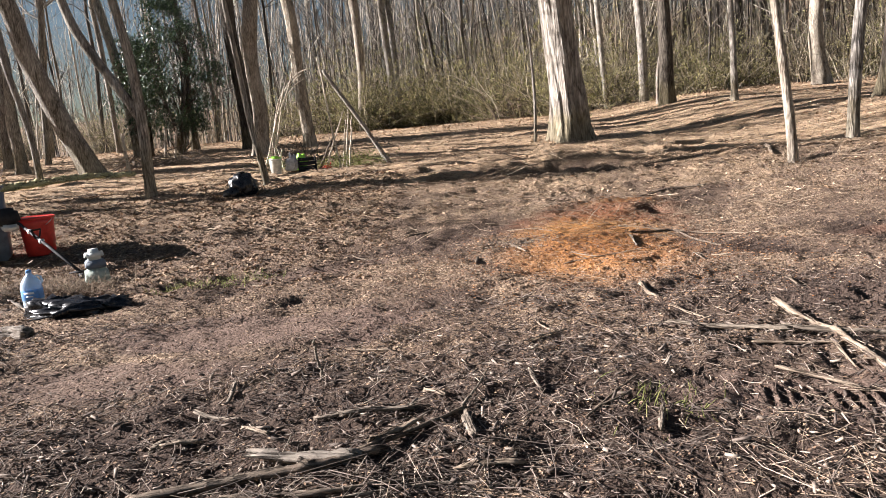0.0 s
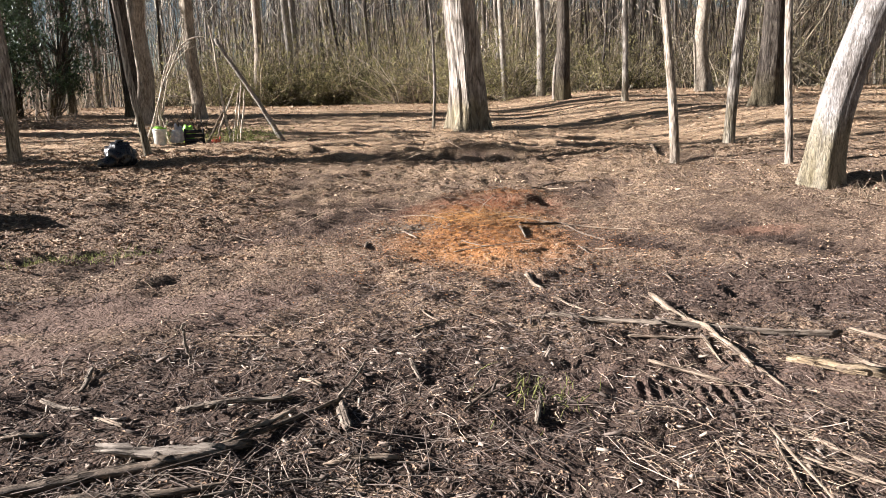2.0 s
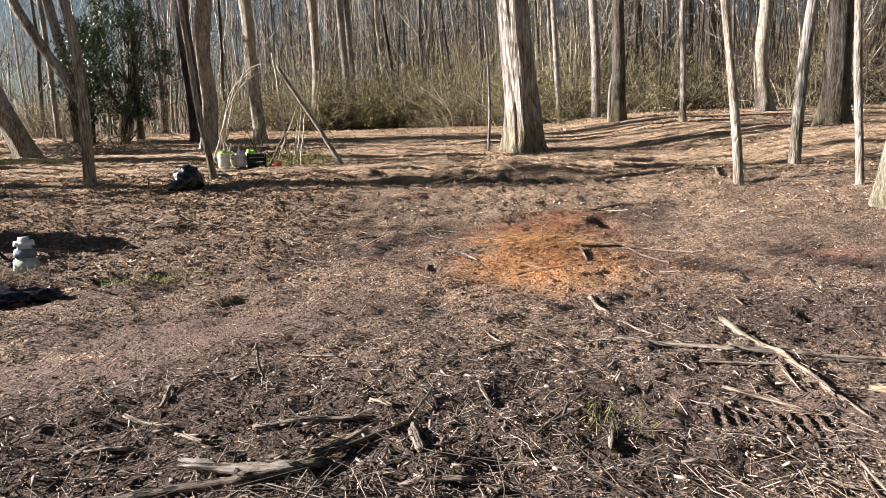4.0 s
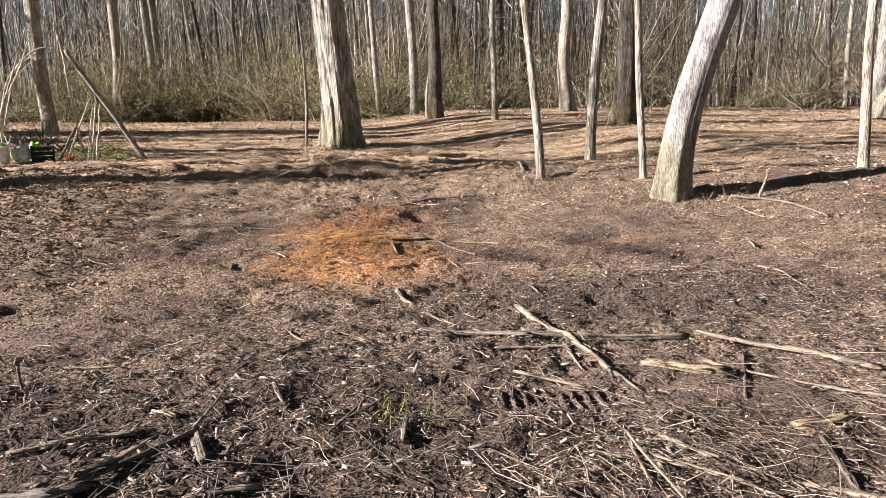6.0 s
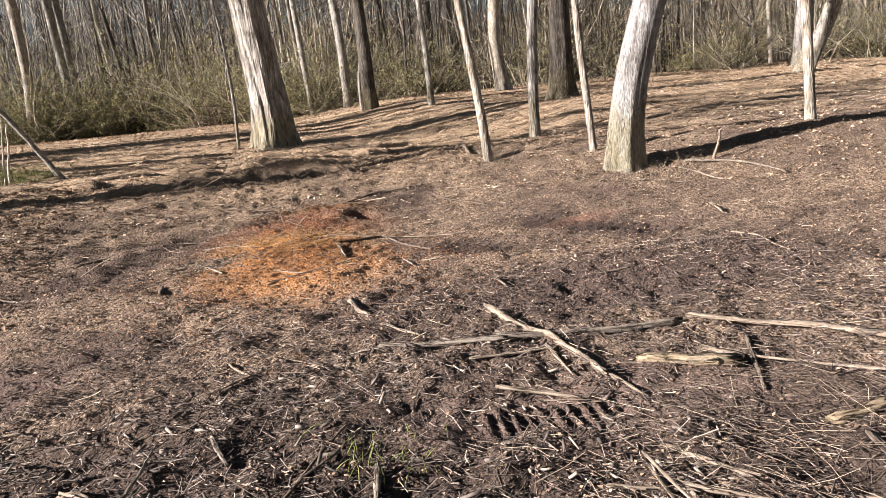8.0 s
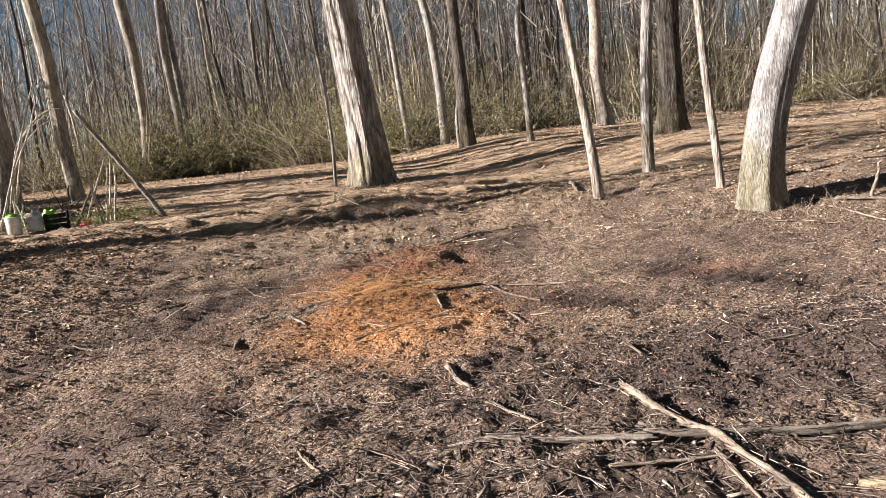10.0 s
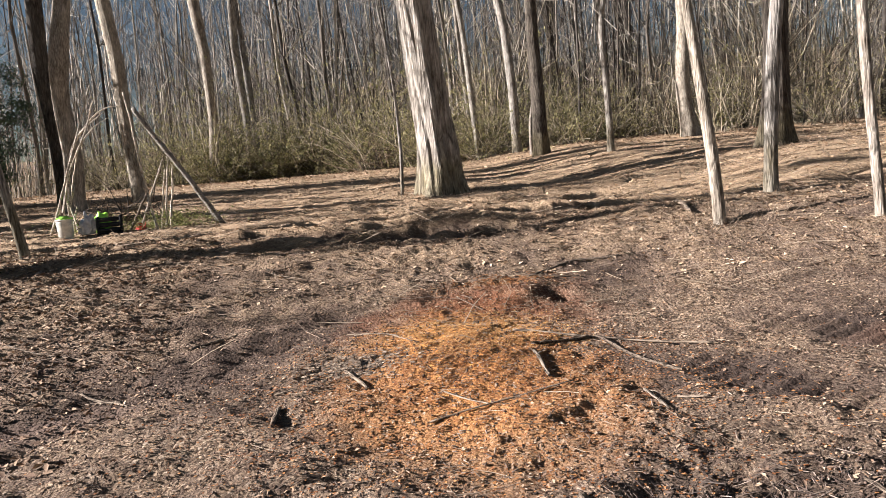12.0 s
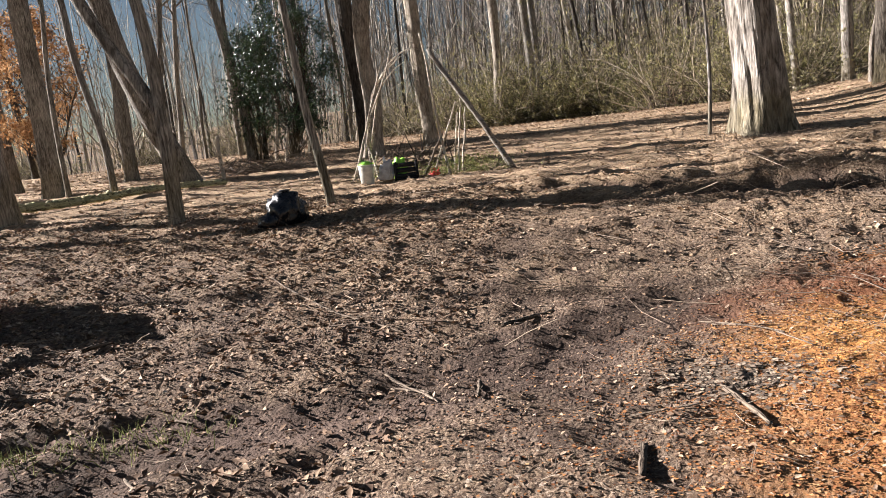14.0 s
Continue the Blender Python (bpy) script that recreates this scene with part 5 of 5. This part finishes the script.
def pipe(pts, r, sides=10, r1=None):
    """A closed tube through points as a bmesh."""
    P = np.array(pts, float)
    V, F = tubes(P[None], np.linspace(r, r if r1 is None else r1, len(P))[None], sides)
    bm = bmesh.new()
    vs = [bm.verts.new(v) for v in V]
    for f in F:
        try:
            bm.faces.new([vs[i] for i in f])
        except ValueError:
            pass
    return bm


def lumpy(sx, sy, sz, amp, freq, seed, detail=4):
    """A sagging lump that sits on z = 0: filled sacks and heaps."""
    bm = bmesh.new()
    bmesh.ops.create_icosphere(bm, subdivisions=detail, radius=1)
    noise.seed_set(seed)
    for v in bm.verts:
        p = v.co.copy()
        k = 1 + amp * noise.fractal(p * freq, 0.8, 2.0, 4) + amp * 0.5 * abs(noise.noise(p * freq * 2.3))
        p *= k
        z = p.z * sz
        if z < -0.55 * sz:
            z = -0.55 * sz + (z + 0.55 * sz) * 0.1
        v.co = (p.x * sx, p.y * sy, z + 0.6 * sz)
    return bm


M_BLACK_BAG = plain("black_plastic_sheet", (0.007, 0.007, 0.009), 0.3, 0.45, 0.4, 30)
M_WHITE_PLASTIC = plain("white_plastic", (0.60, 0.58, 0.51), 0.55, 0.3, 0.35, 9)
M_STEEL = plain("dull_steel", (0.42, 0.42, 0.42), 0.45, 0.5, 0.3, 30, 0.9)
M_LIME = plain("lime_plastic", (0.28, 0.62, 0.06), 0.5, 0.4, 0.3)
M_GREY_CLOTH = plain("grey_plastic_sheet", (0.42, 0.43, 0.44), 0.5, 0.4, 0.35)
M_BLACK = plain("black_plastic", (0.018, 0.018, 0.02), 0.75, 0.15, 0.4)
M_RED = plain("red_plastic", (0.55, 0.03, 0.02), 0.4, 0.5, 0.3)
M_BLUEGREY = plain("slate_plastic", (0.12, 0.15, 0.19), 0.55, 0.4, 0.3)
M_SAGE = plain("sage_plastic", (0.36, 0.42, 0.36), 0.55, 0.35, 0.25)
M_PALEGREY = plain("pale_grey_plastic", (0.58, 0.60, 0.57), 0.5, 0.4, 0.2)
M_LABEL = plain("blue_label", (0.10, 0.26, 0.55), 0.5, 0.3, 0.3, 40)
M_LABEL_BAR = plain("white_print", (0.75, 0.78, 0.80), 0.5, 0.3, 0.1)
M_POLE = wood("pole_wood", (0.34, 0.285, 0.225), (0.54, 0.465, 0.375), (0.72, 0.645, 0.54))
M_BOARD = wood("grey_board", (0.16, 0.14, 0.12), (0.30, 0.27, 0.23), (0.44, 0.40, 0.35))
M_SUNLIT_STRIP = wood("sunlit_strip", (0.24, 0.22, 0.11), (0.46, 0.42, 0.22), (0.66, 0.60, 0.38), 20)
M_JUG, jt, jb = material("blue_clear_plastic", 0.18, 0.5)
jb.inputs["Base Color"].default_value = (0.62, 0.80, 0.95, 1)
jb.inputs["Transmission Weight"].default_value = 0.55
jb.inputs["IOR"].default_value = 1.33
bump(jt, jb, noise_tex(jt, coords(jt, (1, 1, 6)), 12, 2), 0.2, 0.01)

# black rubbish bag, tied at the top, slumped by the slim tree
bag = thing("rubbish_bag", -3.06, 11.12, "shiny black plastic rubbish bag, tied and slumped on leaves", "rubbish bag", turn=20)
part("sack", lumpy(0.205, 0.19, 0.215, 0.22, 2.3, 7), M_BLACK_BAG, bag)
part("knot", turned(((0.07, 0.28), (0.045, 0.325), (0.04, 0.345), (0.06, 0.365), (0.03, 0.37)), 14, 0.3), M_BLACK_BAG, bag, "gathered knotted neck of the bag")
part("fold", lumpy(0.13, 0.11, 0.09, 0.4, 2.2, 9, 3), M_BLACK_BAG, bag).location = (-0.16, -0.08, 0)

# white bucket with its bail, under the poles
bucket = thing("bucket", -3.66, 15.55, "white plastic bucket with a wire handle by the poles", "bucket")
part("body", turned(((0.125, 0.0), (0.13, 0.01), (0.147, 0.30), (0.150, 0.36), (0.140, 0.36), (0.122, 0.02))), M_WHITE_PLASTIC, bucket)
part("rim", turned(((0.150, 0.345), (0.160, 0.35), (0.160, 0.365), (0.150, 0.37), (0.143, 0.365))), M_WHITE_PLASTIC, bucket)
part("handle", pipe([(0.158 * math.cos(a), -0.12 * math.sin(a) - 0.01, 0.34 - 0.10 * math.sin(a)) for a in np.linspace(0, math.pi, 12)], 0.004, 6), M_STEEL, bucket, "thin wire bail handle")
part("lining", lumpy(0.13, 0.12, 0.06, 0.4, 2.5, 21, 3), M_LIME, bucket, "lime-green bag lining in the bucket").location = (0, 0, 0.335)

bucket.scale = (0.88, 0.88, 0.92)
crate = thing("crate", -3.02, 15.75, "black plastic crate of tools standing in weeds", "crate", turn=12)
for sx, sy, px_, py_ in ((0.36, 0.02, 0, 0.13), (0.36, 0.02, 0, -0.13), (0.02, 0.28, 0.18, 0), (0.02, 0.28, -0.18, 0)):
    for z in (0.04, 0.13, 0.22):
        part("slat", box(sx, sy, 0.065, (px_, py_, z), 0.006), M_BLACK, crate)
for px_, py_ in ((0.18, 0.13), (-0.18, 0.13), (0.18, -0.13), (-0.18, -0.13)):
    part("corner_post", box(0.035, 0.035, 0.31, (px_, py_, 0), 0.006), M_BLACK, crate)
part("base", box(0.36, 0.27, 0.02, (0, 0, 0.01), 0.004), M_BLACK, crate)
sack = thing("sack", -3.22, 15.98, "bright lime-green plastic sack behind the crate", "sack")
part("bag", lumpy(0.15, 0.12, 0.22, 0.35, 1.8, 12), M_LIME, sack)
part("fold", lumpy(0.09, 0.06, 0.07, 0.5, 2.6, 18, 3), M_LIME, sack).location = (0.10, -0.08, 0.02)
cone = thing("plastic_sheet", -3.32, 15.62, "crumpled pale grey plastic sheet heaped by the bucket", "plastic sheet")
part("sheet", lumpy(0.12, 0.11, 0.20, 0.45, 2.0, 15), M_GREY_CLOTH, cone)
can = thing("petrol_can", -2.78, 16.75, "small red plastic can among green weeds", "can", turn=25)
part("body", box(0.20, 0.13, 0.16, (0, 0, 0), 0.03), M_RED, can)
part("spout", pipe([(0.07, 0, 0.15), (0.10, 0, 0.21)], 0.014), M_RED, can)
part("handle", pipe([(-0.07, 0, 0.15), (-0.05, 0, 0.20), (0.02, 0, 0.20), (0.04, 0, 0.15)], 0.011), M_RED, can)


def pole(pts, r, r1=None, mat=M_POLE, label="long pale stripped pole leaning in a rough frame", name="pole"):
    x, y, z = pts[0]
    root = thing(name, x, y, label, "pole", "poles of the rough frame")
    g = root.location.z
    line = spline([(a - x, b - y, c - z - (0.04 if k == 0 else 0), r + ((r1 or r * 0.6) - r) * k / (len(pts) - 1)) for k, (a, b, c) in enumerate(pts)], 26)
    rng = np.random.default_rng(int(abs(x * 1000)))
    line[1:-1, :2] += np.cumsum(rng.normal(0, 0.004, (24, 2)), 0)
    V, F = tubes(line[None, :, :3], line[None, :, 3] * (1 + rng.normal(0, 0.05, 26)), 8)
    obj("shaft", V, F, mat, root)
    for k in rng.integers(4, 22, 2):
        bm = turned(((line[k, 3] * 1.05, -0.012), (line[k, 3] * 1.22, 0.0), (line[k, 3] * 1.05, 0.012)), 10)
        part("knot", bm, mat, root).location = line[k, :3]
    return root


pole([(-4.01, 15.80, 0.35), (-3.58, 15.97, 1.6), (-3.14, 16.13, 2.85)], 0.022)
pole([(-3.80, 16.3, 0.35), (-3.86, 16.35, 1.2), (-3.62, 16.4, 2.05), (-3.25, 16.42, 2.5), (-2.9, 16.42, 2.66), (-2.6, 16.4, 2.52)], 0.022, 0.014, label="bent sapling pole arched over as a frame")
pole([(-3.84, 16.2, 0.35), (-3.72, 16.25, 1.5), (-3.3, 16.3, 2.3), (-3.15, 16.3, 2.75)], 0.020, 0.012)
pole([(-4.03, 16.3, 0.34), (-3.62, 16.3, 1.96), (-3.33, 16.32, 2.28), (-3.03, 16.34, 2.48)], 0.018, 0.010, label="thin pale sapling bent over as a frame")
pole([(-3.97, 16.36, 0.34), (-3.55, 16.34, 1.9), (-3.2, 16.34, 2.3), (-2.98, 16.32, 2.38)], 0.018, 0.010, label="thin pale sapling bent over as a frame")
pole([(-2.36, 16.18, 0.33), (-2.62, 16.13, 2.77)], 0.026)
pole([(-2.30, 16.60, 0.33), (-2.15, 16.64, 1.66)], 0.020)
pole([(-2.24, 16.70, 0.33), (-2.08, 16.72, 1.50)], 0.024)
pole([(-2.40, 16.66, 0.33), (-2.22, 16.70, 1.42)], 0.018)
pole([(-2.86, 16.95, 0.34), (-2.30, 17.05, 1.65)], 0.022)
pole([(-1.40, 16.72, 0.34), (-2.10, 16.62, 1.72)], 0.020)
pole([(-1.28, 16.57, 0.33), (-1.95, 16.49, 1.5), (-2.56, 16.41, 2.51)], 0.052, 0.04, M_BOARD, "thick weathered grey pole leaning on the frame")
pole([(-4.0, 16.30, 0.35), (-3.70, 16.40, 1.25)], 0.019)
pole([(-3.75, 16.05, 0.34), (-3.64, 16.1, 0.91)], 0.018)
pole([(-3.55, 15.95, 0.34), (-3.70, 16.0, 0.98)], 0.018)
pole([(-2.98, 16.50, 0.34), (-2.80, 16.56, 0.62), (-2.73, 16.60, 0.79), (-2.54, 16.66, 1.12)], 0.030, 0.02, WOODS["d"], "dark crooked branch propped upright among weeds")
pole([(-9.01, 20.15, 0.53), (-8.99, 20.16, 1.62)], 0.05, 0.045, label="short pale stake standing in the wood", name="stake")
pole([(-10.01, 25.28, 0.85), (-9.84, 25.37, 2.36)], 0.055, 0.045, label="pale sapling stem beside the evergreen", name="sapling_stem")
pole([(-9.62, 25.17, 0.83), (-9.49, 25.23, 1.89)], 0.05, 0.04, label="pale cut sapling stem beside the evergreen", name="sapling_stem")
pole([(-0.56, 3.83, -0.13), (-0.575, 3.84, -0.0), (-0.555, 3.84, 0.10)], 0.009, 0.006, WOODS["g"], "thin broken stem standing upright in mulch", name="dead_sapling")
pole([(6.52, 7.57, 0.09), (6.60, 7.5, 0.46)], 0.02, 0.012, WOODS["p"], "short splintered stub standing in leaf litter", name="dead_sapling")

# by the shaded edge: bin, tub, trimmer, jug, container, sheeting
bin_ = thing("bin", -5.52, 8.72, "tall slate-grey plastic bin with black straps", "bin", turn=28)
part("body", box(0.44, 0.44, 0.84, (0, 0, 0), 0.03, 1.12), M_BLUEGREY, bin_)
part("lid", box(0.53, 0.53, 0.07, (0, 0, 0.84), 0.025, 0.92), M_BLUEGREY, bin_, "slate-grey lid")
part("strap", box(0.06, 0.46, 0.80, (0.05, -0.018, 0.02), 0.008, 1.1), M_BLACK, bin_, "black vertical strap")
tub = thing("tub", -5.04, 8.98, "bright red plastic tub standing by the bin", "tub")
part("body", turned(((0.155, 0.0), (0.165, 0.015), (0.195, 0.40), (0.205, 0.47), (0.190, 0.47), (0.155, 0.03))), M_RED, tub)
part("rim", turned(((0.203, 0.45), (0.218, 0.455), (0.218, 0.475), (0.203, 0.482), (0.192, 0.475))), M_RED, tub)
part("handle", pipe([(0.21 * math.cos(a), -0.15 * math.sin(a), 0.45 - 0.12 * math.sin(a)) for a in np.linspace(0, math.pi, 12)], 0.006, 6), M_STEEL, tub)

trim_ = thing("string_trimmer", -3.74, 7.52, "black string trimmer leaning with its shaft to the ground", "trimmer")
g0 = trim_.location.z
tx, ty, tz = -4.95 + 3.74, 8.48 - 7.52, 0.42 - g0
part("shaft", pipe([(0, 0, 0.03), (tx * 0.5, ty * 0.5, tz * 0.5 + 0.02), (tx, ty, tz)], 0.017), M_BLACK, trim_)
part("engine", box(0.24, 0.20, 0.20, (tx - 0.12, ty + 0.02, tz - 0.02), 0.04, 0.8), M_BLACK, trim_)
part("tank", box(0.16, 0.12, 0.08, (tx - 0.10, ty, tz - 0.09), 0.02), M_PALEGREY, trim_)
for k in (0.62, 0.80):
    part("clamp", box(0.05, 0.05, 0.05, (tx * k, ty * k, tz * k - 0.01), 0.008), M_PALEGREY, trim_, "pale grey clamp on the shaft")
part("grip", pipe([(tx * 0.70, ty * 0.70 - 0.02, tz * 0.7), (tx * 0.7 + 0.02, ty * 0.7 - 0.10, tz * 0.7 + 0.10), (tx * 0.66, ty * 0.66 + 0.06, tz * 0.66 + 0.12), (tx * 0.66, ty * 0.66, tz * 0.66)], 0.012), M_BLACK, trim_)
part("head", turned(((0.03, 0.0), (0.055, 0.01), (0.055, 0.05), (0.03, 0.06)), 16), M_BLACK, trim_)
part("guard", box(0.16, 0.10, 0.012, (-0.08, 0.03, 0.06), 0.005), M_BLACK, trim_)

jug = thing("water_jug", -3.52, 6.26, "clear bluish plastic water jug with a blue label", "jug", turn=15)
part("bottle", turned(((0.070, 0.0), (0.083, 0.012), (0.085, 0.05), (0.082, 0.06), (0.085, 0.07), (0.085, 0.19), (0.078, 0.225), (0.05, 0.27), (0.024, 0.295), (0.021, 0.315))), M_JUG, jug)
lab = part("label", turned(((0.0855, 0.085), (0.0862, 0.087), (0.0862, 0.168), (0.0855, 0.17))), M_LABEL, jug, "blue paper label")
part("print", box(0.08, 0.004, 0.018, (0, -0.0865, 0.135), 0.0015), M_LABEL_BAR, lab)
part("print", box(0.055, 0.004, 0.010, (0, -0.0865, 0.11), 0.0015), M_LABEL_BAR, lab)
part("cap", turned(((0.023, 0.312), (0.023, 0.332), (0.018, 0.335)), 20), M_LABEL, jug, "small blue screw cap")
part("grip", pipe([(0.045, 0, 0.285), (0.085, 0, 0.27), (0.095, 0, 0.22), (0.082, 0, 0.20)], 0.010), M_JUG, jug)

case_ = thing("container", -3.5, 7.32, "sage-green plastic container with a stepped pale lid", "container", turn=35)
part("base", box(0.23, 0.19, 0.15, (0, 0, 0), 0.02, 0.86), M_SAGE, case_)
part("middle", box(0.185, 0.15, 0.085, (0, 0, 0.148), 0.012, 0.96), M_BLUEGREY, case_, "darker middle band")
part("lid", box(0.19, 0.155, 0.115, (0, 0, 0.23), 0.035, 0.82), M_PALEGREY, case_, "pale grey rounded lid")

sheet = thing("plastic_sheeting", -2.98, 5.95, "crumpled dark blue-black plastic sheeting on the leaves", "plastic sheet", turn=10)
part("sheet", lumpy(0.33, 0.17, 0.075, 0.55, 2.6, 33), M_BLACK_BAG, sheet)
part("fold", lumpy(0.16, 0.12, 0.06, 0.5, 3.0, 35, 3), M_BLACK_BAG, sheet).location = (0.26, 0.03, 0)
part("fold", lumpy(0.18, 0.10, 0.09, 0.5, 3.0, 37, 3), M_BLACK_BAG, sheet).location = (-0.22, 0.06, 0)
stick("log", 0.055, 0.05, (-3.45, 5.50), (-3.05, 5.35))
stick("g", 0.02, 0.012, (-3.9, 6.5), (-3.3, 5.95))
# sunlit strip of yellow-green ground, put in as a pale log shape
strip_log = stick("y", 0.11, 0.08, (-10.9, 14.4), (-10.06, 15.2), (-9.2, 17.2), (-8.46, 19.15), lift=0.05)
tagged(strip_log, "long pale yellow-green log shape standing in for a sunlit strip of ground")
for child in strip_log.children:
    child.data.materials[0] = M_SUNLIT_STRIP


# ---- evergreen, russet shrub, weeds ----
def leafy(name, label, category, x, y, z0, h0, h1, width, n, mat, size, seed, stems=5, clusters=70):
    """A leafy shrub: stems, and leaves in many uneven clusters with gaps between."""
    rng = np.random.default_rng(seed)
    root = thing(name, x, y, label, category)
    S = np.zeros((stems, 3))
    S[:, :2] = rng.normal(0, 0.12, (stems, 2))
    D = np.stack([rng.normal(0, 0.12, stems), rng.normal(0, 0.12, stems), np.ones(stems)], 1)
    P, R = sprays(S, D, np.full(stems, h1 * 0.9), np.full(stems, 0.05), 8, rng, 0.06, 0.03)
    V, F = tubes(P, R, 6)
    obj("trunk", V, F, M_BARK_DARK, root)
    t = rng.uniform(0, 1, clusters)
    h = h0 + (h1 - h0) * t
    wide = width * 0.5 * (0.35 + 0.65 * np.sin(np.clip(t * 0.9 + 0.12, 0, 1) * math.pi)) * rng.uniform(0.35, 1.1, clusters)
    a = rng.uniform(0, 2 * math.pi, clusters)
    C = np.stack([wide * np.cos(a), wide * np.sin(a), h], 1)
    j = rng.integers(0, stems, clusters)
    k = np.clip((h / h1 * 7 - 1.2), 0, 6).astype(int)
    B = P[j, k]
    mid = (B + C) / 2 + rng.normal(0, 0.08, C.shape)
    V, F = tubes(np.stack([B, mid, C], 1), np.tile((0.018, 0.011, 0.004), (clusters, 1)), 4, False)
    tagged(obj("bough_work", V, F, M_BARK_DARK, root), kind="stuff")
    i = rng.integers(0, clusters, n)
    L = C[i] + rng.normal(0, 1, (n, 3)) * (0.26, 0.26, 0.20) * rng.uniform(0.3, 1.1, (n, 1))
    V, F = flakes(L, rng.uniform(*size, n), rng, 0.8, 0.5, 0.2)
    tagged(obj("foliage", V, F, mat, root, shade=False), kind="stuff")
    return root


leafy("evergreen_tree", "dense dark glossy evergreen tree among bare trunks", "evergreen", -9.6, 25.9, 0.9, 0.9, 5.4, 3.3, 14000, M_HOLLY, (0.06, 0.14), 91, clusters=110)
leafy("evergreen_tree", "dark evergreen shrub beside a larger evergreen", "evergreen", -11.0, 26.6, 0.9, 0.6, 4.2, 2.2, 4500, M_HOLLY, (0.08, 0.16), 92)
leafy("leafy_shrub", "young tree holding dry russet leaves", "shrub", -17.5, 24.0, 0.9, 1.4, 5.8, 3.4, 5200, M_RUSSET, (0.08, 0.17), 93, 3)
leafy("leafy_shrub", "young tree holding dry russet leaves", "shrub", -19.8, 26.5, 0.9, 1.2, 6.2, 3.6, 4600, M_RUSSET, (0.08, 0.17), 94, 3)


def tufts(name, places, n, size, mat, seed, label, spread=0.2, up=1.0):
    """Blades and small leaves that spring from the ground."""
    rng = np.random.default_rng(seed)
    P, Rr = [], []
    for x, y in places:
        gx_, gy_ = rng.normal(x, spread, n), rng.normal(y, spread, n)
        S = np.stack([gx_, gy_, ground_z(gx_, gy_)], 1)
        D = np.stack([rng.normal(0, 0.5, n), rng.normal(0, 0.5, n), np.full(n, up)], 1)
        p, r = sprays(S, D, rng.uniform(*size, n), np.full(n, 0.003), 3, rng, 0.2, -0.1)
        P.append(p)
        Rr.append(r)
    P, Rr = np.concatenate(P), np.concatenate(Rr)
    geo = [tubes(P, Rr, 3, False)]
    V, F = join(geo)
    obj(name, V, F, mat, shade=False, label=label, category="weeds", kind="stuff")
    return P


weeds = [(-2.9 + 0.25 * i, 16.4 + 0.3 * math.sin(i * 2.1)) for i in range(6)] + [(-3.4, 17.3), (-2.7, 17.6), (-3.9, 17.2), (-2.2, 17.2)]
P_weeds = tufts("weeds", weeds, 42, (0.08, 0.36), M_GREEN, 101, "green weeds growing round the poles", 0.3)
rng_w = np.random.default_rng(7)
ends = P_weeds[:, 2][rng_w.integers(0, len(P_weeds), 1500)]
Vw, Fw = flakes(ends + rng_w.normal(0, 0.04, ends.shape), rng_w.uniform(0.03, 0.06, 1500), rng_w, 0.7)
obj("weed_leaves", Vw, Fw, M_GREEN, shade=False, label="small green weed leaves round the poles", category="weeds", kind="stuff")
tufts("grass", [(-2.2, 6.7), (-2.0, 6.9), (-2.45, 6.6), (0.98, 3.12), (-1.75, 6.95)], 60, (0.03, 0.10), M_GREEN, 102, "thin tufts of short green grass on bare earth", 0.12)
tufts("dry_grass", [(-3.8, 6.9), (-3.5, 6.75), (-4.1, 7.2), (-3.3, 7.0), (-4.3, 6.8)], 220, (0.06, 0.25), M_STRAW, 103, "pale dry grass matted by the plastic jug", 0.18, 0.4)
tufts("trunk_grass", [(3.9, 18.6), (2.5, 18.6), (3.2, 18.2), (6.1, 7.6), (5.2, 7.9), (5.6, 7.5), (4.8, 9.5), (4.4, 9.4)], 60, (0.06, 0.28), M_STRAW, 104, "dry grass round the feet of the trunks", 0.25, 0.9)


def brush_heap(x, y, sx, sy, h, n, seed, label):
    """A heap of cut dark branches."""
    rng = np.random.default_rng(seed)
    root = thing("brush_heap", x, y, label, "brush heap", turn=15)
    c = rng.normal(0, 1, (n, 3)) * (sx, sy, 0) + (0, 0, h * 0.4)
    c[:, 2] = np.abs(rng.normal(0, h * 0.5, n)) * np.exp(-(c[:, 0] / sx) ** 2 * 0.4)
    d = rng.normal(0, 1, (n, 3)) * (1, 1, 0.45)
    P, R = sprays(c, d, rng.uniform(0.4, 1.2, n) * min(1.0, sx * 1.4), rng.uniform(0.006, 0.02, n) * min(1.0, sx * 1.6), 4, rng, 0.15, 0)
    P[:, :, 2] = np.maximum(P[:, :, 2], 0.0)
    V, F = tubes(P, R, 4, False)
    tagged(obj("tangle", V, F, WOODS["d"], root), kind="stuff")
    return root


brush_heap(-9.3, 22.1, 0.8, 0.4, 0.45, 260, 111, "low dark heap of cut brush in the wood")
brush_heap(-8.0, 22.2, 0.5, 0.35, 0.35, 140, 112, "low dark heap of cut brush in the wood")
brush_heap(-3.6, 18.9, 0.6, 0.3, 0.4, 150, 113, "tangle of cut brush behind the pole frame")
brush_heap(2.42, 11.02, 0.28, 0.10, 0.16, 70, 114, "dark torn roots sticking out of the bank")
